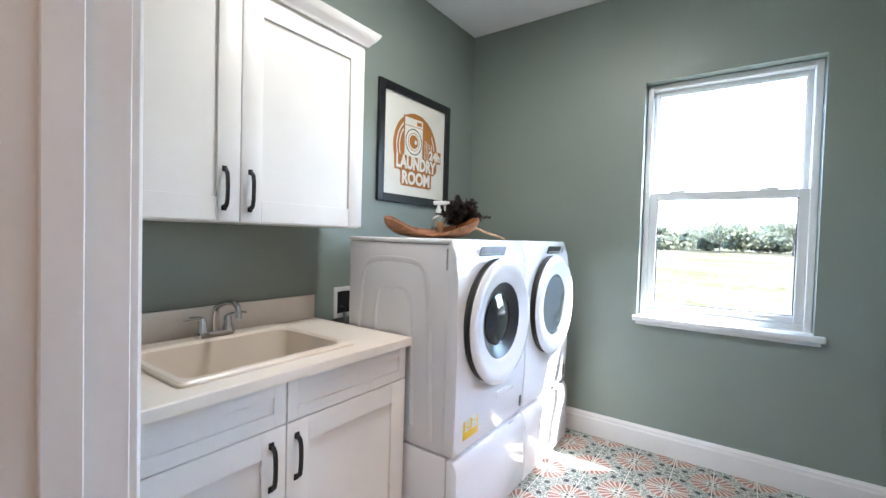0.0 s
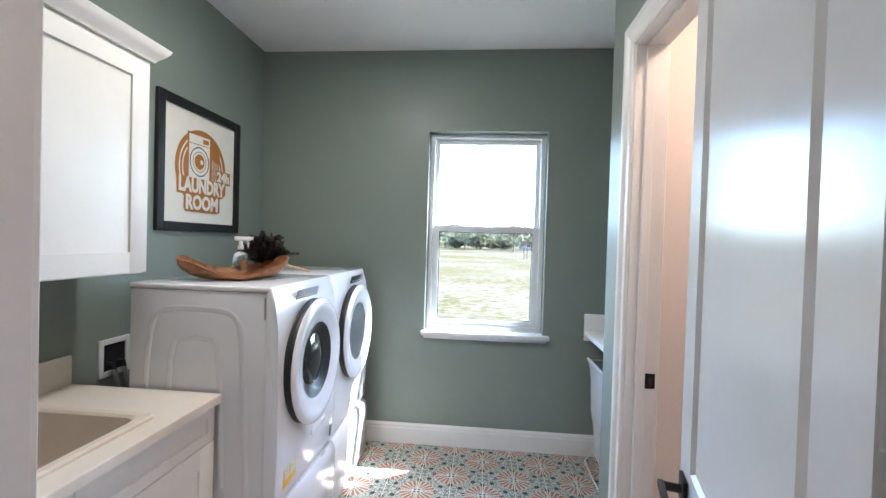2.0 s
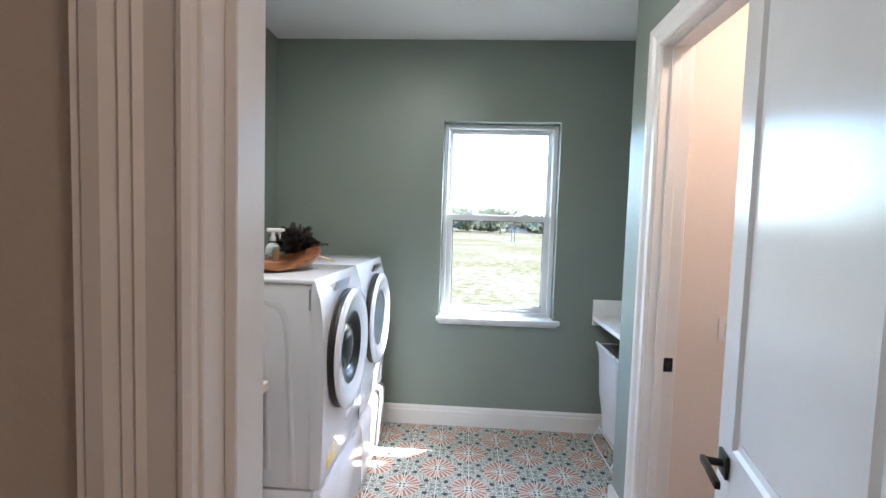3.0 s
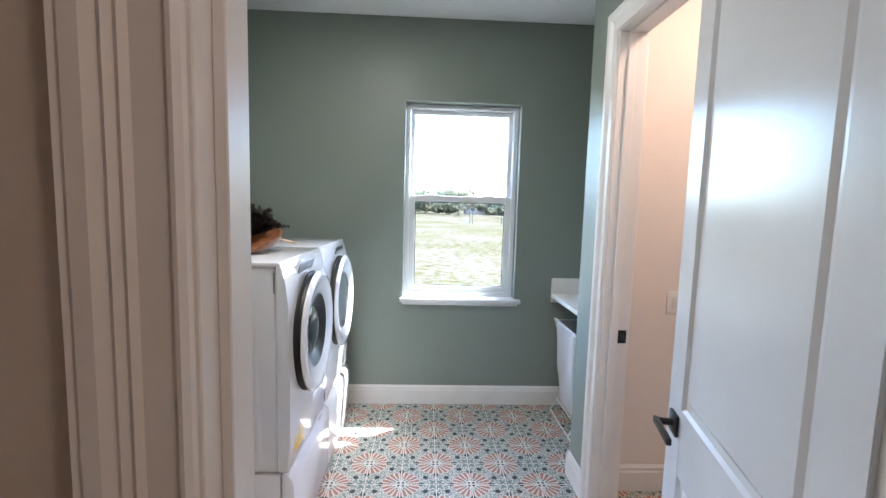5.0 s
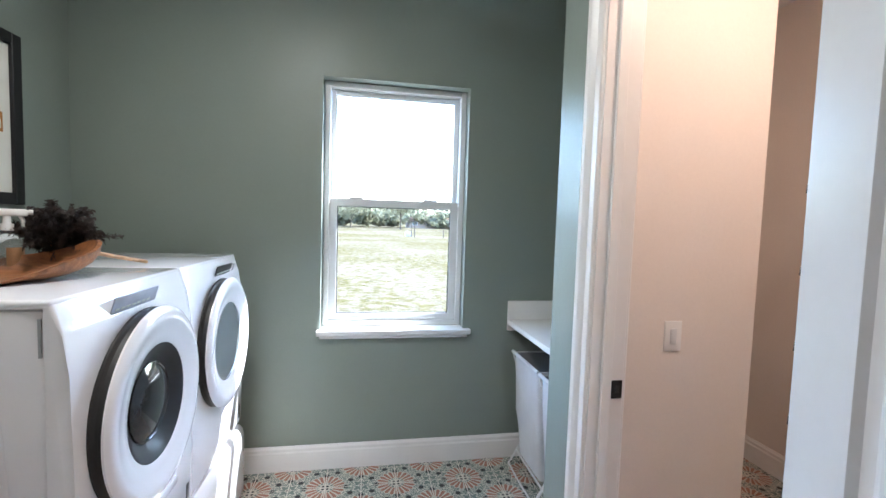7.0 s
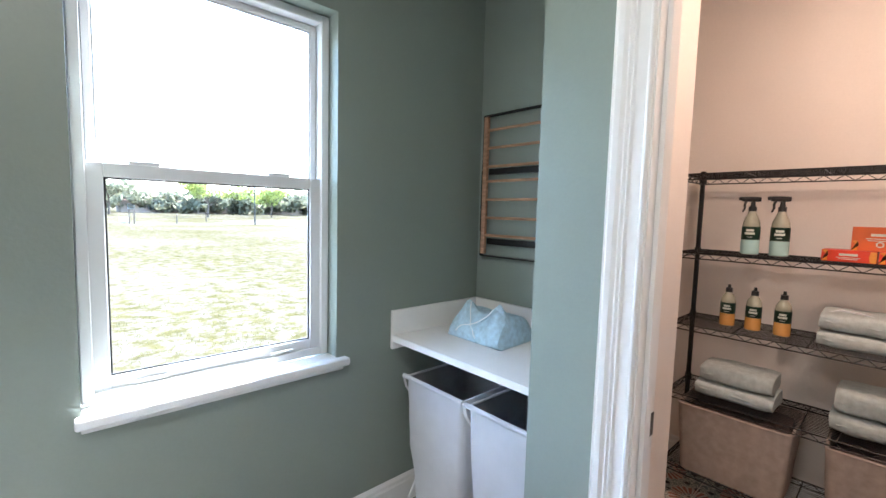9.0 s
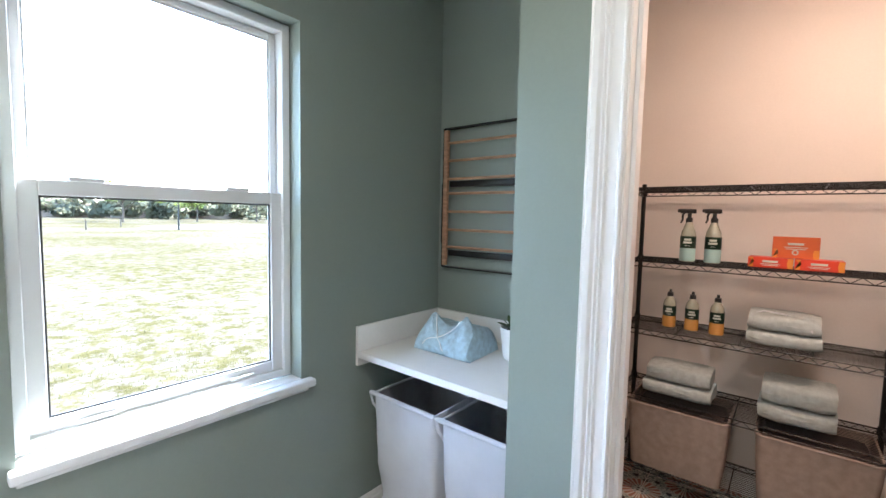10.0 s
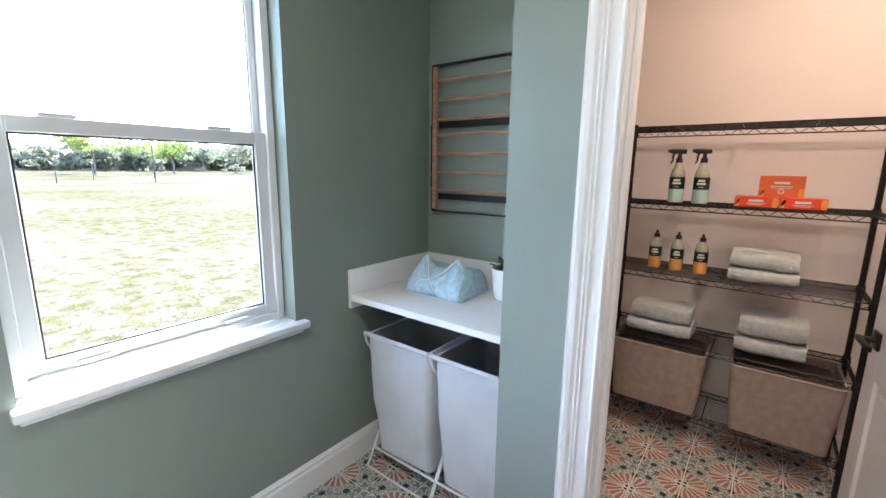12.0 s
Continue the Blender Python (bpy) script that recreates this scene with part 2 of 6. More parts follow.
def tile_material():
    """Encaustic tiles: a pink sunburst on every second tile corner, grey-green flowers and dark dots on the others."""
    m, nodes, links, shader = nodes_of("encaustic_tile")

    def put(op, a, b=None, c=None):
        n = nodes.new("ShaderNodeMath")
        n.operation = op
        for slot, v in enumerate((a, b, c)):
            if v is None:
                continue
            if isinstance(v, (int, float)):
                n.inputs[slot].default_value = v
            else:
                links.new(v, n.inputs[slot])
        return n.outputs[0]

    spot = nodes.new("ShaderNodeNewGeometry")
    axes = nodes.new("ShaderNodeSeparateXYZ")
    links.new(spot.outputs["Position"], axes.inputs[0])
    u = put("DIVIDE", put("SUBTRACT", axes.outputs[0], GX), TS)
    v = put("DIVIDE", put("SUBTRACT", axes.outputs[1], GY), TS)

    def lattice(shift):
        a = put("MULTIPLY", put("ADD", put("ADD", u, shift), v), 0.5)
        b = put("MULTIPLY", put("SUBTRACT", put("ADD", u, shift), v), 0.5)
        fa, fb = put("SUBTRACT", a, put("ROUND", a)), put("SUBTRACT", b, put("ROUND", b))
        du, dv = put("ADD", fa, fb), put("SUBTRACT", fa, fb)
        r = put("SQRT", put("ADD", put("MULTIPLY", du, du), put("MULTIPLY", dv, dv)))
        return du, dv, r, put("ARCTAN2", dv, du)

    def below(x, edge, soft=0.012):
        n = nodes.new("ShaderNodeMapRange")
        n.inputs[1].default_value, n.inputs[2].default_value = edge - soft, edge + soft
        n.inputs[3].default_value, n.inputs[4].default_value = 1, 0
        links.new(x, n.inputs[0])
        return n.outputs[0]

    def wave(angle, count, turn=0.0):
        return put("COSINE", put("MULTIPLY_ADD", angle, count, turn))

    du, dv, r, th = lattice(0.0)
    eu, ev, q, ph = lattice(1.0)

    def over(under, mask, colour):
        n = nodes.new("ShaderNodeMix")
        n.data_type = "RGBA"
        links.new(mask, n.inputs[0])
        if isinstance(under, tuple):
            n.inputs[6].default_value = (*under, 1)
        else:
            links.new(under, n.inputs[6])
        n.inputs[7].default_value = (*colour, 1)
        return n.outputs[2]

    cream, pink, teal, navy = (0.64, 0.62, 0.55), (0.36, 0.165, 0.115), (0.17, 0.225, 0.21), (0.008, 0.013, 0.018)
    # background mesh of fine teal scrolls
    mesh = nodes.new("ShaderNodeTexVoronoi")
    mesh.feature, mesh.inputs["Scale"].default_value = "DISTANCE_TO_EDGE", 74
    links.new(spot.outputs["Position"], mesh.inputs["Vector"])
    tone = over(cream, below(mesh.outputs["Distance"], 0.11, 0.05), teal)
    # grey-green flower on the free corners
    tone = over(tone, below(put("SUBTRACT", q, put("MULTIPLY", wave(ph, 8), 0.07)), 0.33), teal)
    tone = over(tone, below(put("ABSOLUTE", put("SUBTRACT", put("SUBTRACT", q, put("MULTIPLY", wave(ph, 8), 0.055)), 0.25)), 0.028), cream)
    tone = over(tone, below(q, 0.085), cream)
    tone = over(tone, below(q, 0.058), navy)
    # dark dots around them
    seg = put("MULTIPLY", put("SUBTRACT", put("MULTIPLY", ph, 8 / (2 * math.pi)), put("ROUND", put("MULTIPLY", ph, 8 / (2 * math.pi)))), 2 * math.pi / 8)
    along, side = put("MULTIPLY", q, put("COSINE", seg)), put("MULTIPLY", q, put("SINE", seg))
    dot = put("SQRT", put("ADD", put("POWER", put("SUBTRACT", along, 0.43), 2.0), put("POWER", side, 2.0)))
    # pink petals
    disc = below(put("SUBTRACT", r, put("MULTIPLY", wave(th, 20), 0.03)), 0.555)
    tone = over(tone, disc, cream)
    petal = put("MULTIPLY", below(put("SUBTRACT", r, put("MULTIPLY", wave(th, 20), 0.03)), 0.525), below(put("MULTIPLY", wave(th, 20), -1.0), 0.45, 0.14))
    petal = put("MULTIPLY", petal, below(put("MULTIPLY", r, -1.0), -0.24))
    tone = over(tone, petal, pink)
    tone = over(tone, put("MULTIPLY", below(put("MULTIPLY", wave(th, 12), -1.0), 0.2, 0.2), below(put("ABSOLUTE", put("SUBTRACT", r, 0.2)), 0.035)), teal)
    tone = over(tone, below(put("ADD", put("POWER", put("SUBTRACT", put("ABSOLUTE", du), 0.062), 2.0), put("POWER", put("SUBTRACT", put("ABSOLUTE", dv), 0.062), 2.0)), 0.0014, 0.0004), navy)
    tone = over(tone, below(dot, 0.074), navy)
    # wear
    grime = nodes.new("ShaderNodeTexNoise")
    grime.inputs["Scale"].default_value, grime.inputs["Detail"].default_value = 24, 6
    links.new(spot.outputs["Position"], grime.inputs["Vector"])
    info = nodes.new("ShaderNodeObjectInfo")
    level = put("MULTIPLY_ADD", info.outputs["Random"], 0.10, put("MULTIPLY_ADD", grime.outputs[0], 0.35, 0.76))
    worn = nodes.new("ShaderNodeMix")
    worn.data_type, worn.blend_type = "RGBA", "MULTIPLY"
    worn.inputs[0].default_value = 1.0
    links.new(tone, worn.inputs[6])
    links.new(level, worn.inputs[7])
    links.new(worn.outputs[2], shader.inputs["Base Color"])
    links.new(put("MULTIPLY_ADD", grime.outputs[0], 0.25, 0.26), shader.inputs["Roughness"])
    relief = nodes.new("ShaderNodeBump")
    relief.inputs["Strength"].default_value, relief.inputs["Distance"].default_value = 0.12, 0.001
    links.new(grime.outputs[0], relief.inputs["Height"])
    links.new(relief.outputs[0], shader.inputs["Normal"])
    return m


TILE = tile_material()


# ---------------------------------------------------------------- mesh helpers
def box(bm, x0, x1, y0, y1, z0, z1, bev=0.0, seg=2):
    made = bmesh.ops.create_cube(bm, size=1.0, matrix=Matrix.Translation(((x0 + x1) / 2, (y0 + y1) / 2, (z0 + z1) / 2)) @ Matrix.Diagonal((abs(x1 - x0), abs(y1 - y0), abs(z1 - z0), 1)))
    if bev:
        edges = list({e for v in made["verts"] for e in v.link_edges})
        bmesh.ops.bevel(bm, geom=edges, offset=bev, segments=seg, affect="EDGES", profile=0.5)
    return bm


def block(x0, x1, y0, y1, z0, z1, bev=0.0, seg=2):
    return box(bmesh.new(), x0, x1, y0, y1, z0, z1, bev, seg)


def tube(bm, pts, r, seg=8, closed=False):
    """A round bar along points, with its ends closed."""
    pts = [Vector(p) for p in pts]
    n = len(pts)
    radii = r if isinstance(r, (list, tuple)) else [r] * n
    rings, up = [], None
    for i, p in enumerate(pts):
        before = pts[i - 1] if i or closed else p
        after = pts[(i + 1) % n] if i < n - 1 or closed else p
        way = (after - before).normalized()
        if up is None:
            up = way.orthogonal().normalized()
        up = (up - way * up.dot(way)).normalized()
        side = way.cross(up)
        rings.append([bm.verts.new(p + (up * math.cos(2 * math.pi * k / seg) + side * math.sin(2 * math.pi * k / seg)) * radii[i]) for k in range(seg)])
    for i in range(n if closed else n - 1):
        a, b = rings[i], rings[(i + 1) % n]
        for k in range(seg):
            bm.faces.new((a[k], a[(k + 1) % seg], b[(k + 1) % seg], b[k]))
    if not closed:
        bm.faces.new(rings[0]), bm.faces.new(rings[-1][::-1])
    return bm


def lathe(bm, profile, centre=(0, 0, 0), turn=Matrix.Identity(3), seg=32):
    """Turns a profile of (radius, height) round a z axis that turn then lays over."""
    rings = []
    for r, h in profile:
        if r < 1e-6:
            rings.append([bm.verts.new(Vector(centre) + turn @ Vector((0, 0, h)))])
        else:
            rings.append([bm.verts.new(Vector(centre) + turn @ Vector((r * math.cos(2 * math.pi * k / seg), r * math.sin(2 * math.pi * k / seg), h))) for k in range(seg)])
    for a, b in zip(rings, rings[1:]):
        for k in range(seg):
            quad = [a[k % len(a)], a[(k + 1) % len(a)], b[(k + 1) % len(b)], b[k % len(b)]]
            quad = [v for i, v in enumerate(quad) if v not in quad[:i]]
            if len(quad) > 2:
                bm.faces.new(quad)
    return bm


def sweep(bm, profile, path, depth_axis, out_axis):
    """Sweeps an outline (depth, out) along a straight pair of points."""
    rows = [[bm.verts.new(Vector(p) + Vector(depth_axis) * d + Vector(out_axis) * o) for d, o in profile] for p in path]
    n = len(profile)
    for a, b in zip(rows, rows[1:]):
        for k in range(n):
            bm.faces.new((a[k], a[(k + 1) % n], b[(k + 1) % n], b[k]))
    bm.faces.new(rows[0]), bm.faces.new(rows[-1][::-1])
    return bm


def part(name, bm, material, parent=None, label="", crease=30):
    """Links a bmesh as one mesh object, in world places, under its parent."""
    bmesh.ops.recalc_face_normals(bm, faces=bm.faces)
    for e in bm.edges:
        e.smooth = len(e.link_faces) != 2 or e.calc_face_angle(0.0) < radians(crease)
    for f in bm.faces:
        f.smooth = True
    me = bpy.data.meshes.new(name)
    bm.to_mesh(me)
    bm.free()
    me.materials.append(material)
    ob = new(name, me)
    if parent:
        ob.parent = parent
        if parent.type == "EMPTY":
            ob.matrix_parent_inverse = Matrix.Translation(parent.location).inverted()
    if label:
        tagged(ob, label)
    return ob


def thing(name, at, label, category, group=""):
    ob = new(name)
    ob.location = at
    ob.empty_display_size = 0.1
    return tagged(ob, label, category, group)


def setting(name, bm, material, label="", category="", crease=30):
    return tagged(part(name, bm, material, crease=crease), label, category, kind="structure")


def lettering(name, text, size, m, material, parent, width=None, extrude=0.0006):
    """Raised letters from the built-in font, as a mesh, centred on the pose m (x along the line, y up)."""
    curve = bpy.data.curves.new(name, "FONT")
    curve.body, curve.size, curve.extrude, curve.align_x, curve.align_y, curve.resolution_u = text, size, extrude, "CENTER", "CENTER", 3
    curve.offset = size * 0.045
    holder = bpy.data.objects.new(name, curve)
    scene.collection.objects.link(holder)
    bpy.context.view_layer.update()
    me = bpy.data.meshes.new_from_object(holder.evaluated_get(bpy.context.evaluated_depsgraph_get()))
    bpy.data.objects.remove(holder)
    xs = [v.co.x for v in me.vertices]
    fit = Matrix.Diagonal((width / (max(xs) - min(xs)), 1, 1, 1)) if width else Matrix.Identity(4)
    me.transform(m @ fit)
    me.materials.clear()
    me.materials.append(material)
    ob = new(name, me)
    ob.parent = parent
    if parent.type == "EMPTY":
        ob.matrix_parent_inverse = Matrix.Translation(parent.location).inverted()
    return ob


# ---------------------------------------------------------------- the rooms
TOP = 2.985
WEST, NORTH, EAST = -1.45, 3.315, 0.926
SOUTH, HALLSIDE = 0.495, 0.38
DOOR_TOP = 2.432
ENTRY_W, ENTRY_E = -0.172, 0.602
PANTRY_S, PANTRY_N = 1.265, 2.052
PANTRY_W = 1.058
NOOK_S, NOOK_E = 2.388, 1.668
WIN = (-0.139, 0.747, 0.872, 2.380)


def boxes(*rows):
    bm = bmesh.new()
    for r in rows:
        box(bm, *r)
    return bm


setting("wall_west", boxes((WEST - 0.12, WEST, SOUTH, NORTH, 0, TOP)), GREEN, "sage green painted wall behind the machines", "wall")
setting("wall_north", boxes(
    (WEST - 0.12, WIN[0], NORTH, NORTH + 0.2, -0.3, TOP), (WIN[1], 1.72, NORTH, NORTH + 0.2, -0.3, TOP),
    (WIN[0], WIN[1], NORTH, NORTH + 0.2, -0.3, WIN[2] - 0.035), (WIN[0], WIN[1], NORTH, NORTH + 0.2, WIN[3], TOP)), GREEN, "sage green painted wall with one window", "wall")
setting("wall_east", boxes(
    (EAST, 0.98, SOUTH, PANTRY_S - 0.02, 0, TOP), (EAST, 0.98, PANTRY_S - 0.02, PANTRY_N + 0.02, DOOR_TOP + 0.02, TOP),
    (EAST, 0.98, PANTRY_N + 0.02, NOOK_S, 0, TOP), (0.98, 1.72, 2.32, NOOK_S, 0, TOP), (NOOK_E, 1.72, NOOK_S, NORTH, 0, TOP)), GREEN, "sage green painted wall beside the pantry doorway", "wall")
setting("wall_south", boxes(
    (WEST - 0.12, ENTRY_W - 0.02, 0.44, SOUTH, 0, TOP), (ENTRY_E + 0.02, 0.98, 0.44, SOUTH, 0, TOP),
    (ENTRY_W - 0.02, ENTRY_E + 0.02, 0.44, SOUTH, DOOR_TOP + 0.02, TOP)), GREEN, "sage green painted wall round the entry", "wall")
setting("wall_pantry_west", boxes(
    (0.98, PANTRY_W, 0.9, PANTRY_S - 0.02, 0, TOP), (0.98, PANTRY_W, PANTRY_S - 0.02, PANTRY_N + 0.02, DOOR_TOP + 0.02, TOP),
    (0.98, PANTRY_W, PANTRY_N + 0.02, 2.25, 0, TOP), (0.98, 1.806, 2.25, 2.32, 0, TOP), (1.72, 1.806, 2.32, NORTH, 0, TOP)), CREAM, "pale cream painted pantry wall", "wall")
setting("wall_pantry_east", boxes((2.72, 2.84, 0.9, NORTH, 0, TOP)), CREAM, "pale cream painted wall behind the shelving", "wall")
setting("wall_pantry_north", boxes((1.72, 2.84, NORTH, NORTH + 0.2, -0.3, TOP)), CREAM, "pale cream painted pantry end wall", "wall")
setting("wall_pantry_south", boxes((PANTRY_W, 2.72, 0.9, 1.02, 0, TOP)), CREAM, "pale cream painted pantry side wall", "wall")
setting("wall_hall_north", boxes(
    (-1.6, ENTRY_W - 0.02, HALLSIDE, 0.44, 0, TOP), (ENTRY_E + 0.02, 1.6, HALLSIDE, 0.44, 0, TOP),
    (ENTRY_W - 0.02, ENTRY_E + 0.02, HALLSIDE, 0.44, DOOR_TOP + 0.02, TOP)), HALL, "beige painted hall wall", "wall")
setting("wall_hall_south", boxes((-1.6, 1.6, -1.5, -1.4, 0, TOP)), HALL, "beige painted hall wall", "wall")
setting("wall_hall_west", boxes((-1.7, -1.6, -1.5, 0.44, 0, TOP)), HALL, "beige painted hall wall", "wall")
setting("wall_hall_east", boxes((1.6, 1.7, -1.5, 0.44, 0, TOP)), HALL, "beige painted hall wall", "wall")
setting("ceiling", boxes((-1.7, 2.84, -1.5, NORTH + 0.2, TOP, TOP + 0.12)), CEILING, "white lightly textured ceiling", "ceiling")
setting("floor_hall", boxes((-1.7, 1.7, -1.5, 0.44, -0.12, 0.0)), PLANKS, "brown plank floor of the hall", "floor")
floor = setting("floor", boxes((-1.6, 2.84, 0.44, NORTH + 0.05, -0.12, -0.0012)), GROUT, "patterned encaustic tile floor with pale grout", "floor")

BASE = [(0, 0), (0.016, 0), (0.016, 0.113), (0.011, 0.121), (0.011, 0.137), (0.005, 0.147), (0.003, 0.154), (0, 0.154)]


def baseboard(a, b, out):
    """A moulded baseboard from a to b (x, y), standing out from the wall along out."""
    setting("baseboard", sweep(bmesh.new(), BASE, [(*a, 0), (*b, 0)], (*out, 0), (0, 0, 1)), TRIM, "white moulded baseboard", "baseboard", 14)


baseboard((WEST, NORTH), (NOOK_E, NORTH), (0, -1))
baseboard((NOOK_E, NOOK_S), (NOOK_E, NORTH - 0.016), (-1, 0))
baseboard((EAST, 2.16), (EAST, NOOK_S), (-1, 0))
baseboard((EAST - 0.016, NOOK_S), (NOOK_E, NOOK_S), (0, 1))
baseboard((PANTRY_W, 2.25), (1.806, 2.25), (0, -1))
baseboard((1.806, 2.234), (1.806, NORTH), (1, 0))
baseboard((2.72, 1.02), (2.72, NORTH), (-1, 0))
baseboard((PANTRY_W, 1.02), (2.72, 1.02), (0, 1))
baseboard((WEST, SOUTH), (WEST, NORTH - 0.016), (1, 0))
baseboard((EAST, SOUTH), (EAST, PANTRY_S - 0.11), (-1, 0))

CASING = [(0, 0), (0.010, 0), (0.0155, 0.005), (0.0155, 0.009), (0.011, 0.014), (0.013, 0.040), (0.018, 0.046), (0.0135, 0.052), (0.019, 0.058), (0.0145, 0.064), (0.021, 0.074), (0.0235, 0.088), (0.019, 0.094), (0.021, 0.099), (0, 0.1)]


def casing(axis, face, out, a, b, top):
    """Moulded door casing round an opening from a to b along axis, on the wall face, standing out by the sign out."""
    bm = bmesh.new()
    for edge, sign in ((a, -1), (b, 1)):
        rows = []
        for z in (0.0, top):
            row = []
            for d, o in CASING:
                p = edge + sign * (0.005 + o)
                zz = z if z == 0 else top + 0.005 + o
                row.append(bm.verts.new((face + out * d, p, zz) if axis == "y" else (p, face + out * d, zz)))
            rows.append(row)
        n = len(CASING)
        for k in range(n):
            bm.faces.new((rows[0][k], rows[0][(k + 1) % n], rows[1][(k + 1) % n], rows[1][k]))
        bm.faces.new(rows[0])
        if sign < 0:
            head = rows[1]
        else:
            for k in range(n):
                bm.faces.new((head[k], head[(k + 1) % n], rows[1][(k + 1) % n], rows[1][k]))
    return setting("trim", bm, TRIM, "white moulded door casing", "door casing", 20)


casing("y", EAST, -1, PANTRY_S, PANTRY_N, DOOR_TOP)
casing("y", PANTRY_W, 1, PANTRY_S, PANTRY_N, DOOR_TOP)
casing("x", SOUTH, 1, ENTRY_W, ENTRY_E, DOOR_TOP)
casing("x", HALLSIDE, -1, ENTRY_W, ENTRY_E, DOOR_TOP)


def jamb(axis, lo, hi, a, b, top, stop_lo, stop_hi):
    """The lining of a doorway with its door stop."""
    bm = bmesh.new()
    e = 0.019

    def put(p0, p1, q0, q1, z0, z1):
        if axis == "y":
            box(bm, q0, q1, p0, p1, z0, z1, 0.0015, 1)
        else:
            box(bm, p0, p1, q0, q1, z0, z1, 0.0015, 1)

    put(a - e, a, lo, hi, 0, top + e), put(b, b + e, lo, hi, 0, top + e), put(a, b, lo, hi, top, top + e)
    put(a, a + 0.013, stop_lo, stop_hi, 0, top - 0.011), put(b - 0.013, b, stop_lo, stop_hi, 0, top - 0.011), put(a, b, stop_lo, stop_hi, top - 0.011, top)
    return setting("trim", bm, TRIM, "white painted door lining with stop", "door frame")


jamb("x", HALLSIDE - 0.001, SOUTH + 0.001, ENTRY_W, ENTRY_E, DOOR_TOP, 0.412, 0.449)
jamb("y", EAST - 0.001, PANTRY_W + 0.001, PANTRY_S, PANTRY_N, DOOR_TOP, 0.968, 1.005)

# ---------------------------------------------------------------- window
def ring(bm, x0, x1, z0, z1, w, y0, y1, bev=0.003):
    """A rectangular frame in the plane of the north wall: two stiles and two rails that butt."""
    box(bm, x0, x0 + w, y0, y1, z0, z1, bev, 1), box(bm, x1 - w, x1, y0, y1, z0, z1, bev, 1)
    box(bm, x0 + w, x1 - w, y0, y1, z0, z0 + w, bev, 1), box(bm, x0 + w, x1 - w, y0, y1, z1 - w, z1, bev, 1)
    return bm


window = tagged(thing("window_1", (0.3, NORTH + 0.12, WIN[2]), "white vinyl single-hung window with clear panes", "window"), kind="structure")
part("window_frame", ring(bmesh.new(), WIN[0] + 0.004, WIN[1] - 0.004, WIN[2] + 0.002, WIN[3] - 0.004, 0.034, NORTH + 0.075, NORTH + 0.16), VINYL, window)
upper = part("upper_sash", ring(bmesh.new(), WIN[0] + 0.04, WIN[1] - 0.04, 1.632, WIN[3] - 0.04, 0.028, NORTH + 0.125, NORTH + 0.15), VINYL, window)
lower = part("lower_sash", ring(bmesh.new(), WIN[0] + 0.036, WIN[1] - 0.036, WIN[2] + 0.03, 1.675, 0.048, NORTH + 0.09, NORTH + 0.122), VINYL, window)
for holder, z0, z1, y in ((upper, 1.662, WIN[3] - 0.07, NORTH + 0.138), (lower, WIN[2] + 0.080, 1.625, NORTH + 0.106)):
    inset = 0.07 if holder is upper else 0.086
    pane = part("pane", block(WIN[0] + inset - 0.004, WIN[1] - inset + 0.004, y - 0.002, y + 0.002, z0 - 0.004, z1 + 0.004), PANE, holder, "clear glass pane")
    pane.visible_shadow = False
    seal = bmesh.new()
    ring(seal, WIN[0] + inset - 0.002, WIN[1] - inset + 0.002, z0 - 0.002, z1 + 0.002, 0.006, y - 0.006, y - 0.0025, 0.0)
    part("gasket", seal, DARKPLASTIC if holder is lower else VINYL, holder, "thin dark glazing gasket" if holder is lower else "")
for x in (0.06, 0.53):
    part("tilt_latch", block(x - 0.045, x + 0.045, NORTH + 0.094, NORTH + 0.12, 1.6755, 1.687, 0.003), VINYL, lower)
    part("lift_tab", block(x - 0.05, x + 0.05, NORTH + 0.078, NORTH + 0.0895, WIN[2] + 0.04, WIN[2] + 0.052, 0.003), VINYL, lower)
part("screen_track", block(WIN[0] + 0.04, WIN[1] - 0.04, NORTH + 0.08, NORTH + 0.124, WIN[2] + 0.004, WIN[2] + 0.028, 0.002), VINYL, window)
stool = bmesh.new()
box(stool, -0.158, 0.793, NORTH - 0.048, NORTH - 0.0005, 0.838, 0.872, 0.008, 3)
box(stool, WIN[0] + 0.001, WIN[1] - 0.001, NORTH - 0.0005, NORTH + 0.076, 0.8385, 0.8715)
part("window_sill", stool, SILL, window, "white sill board with rounded nose")
part("apron", block(-0.142, 0.775, NORTH - 0.016, NORTH - 0.0005, 0.815, 0.8375, 0.004), SILL, window)


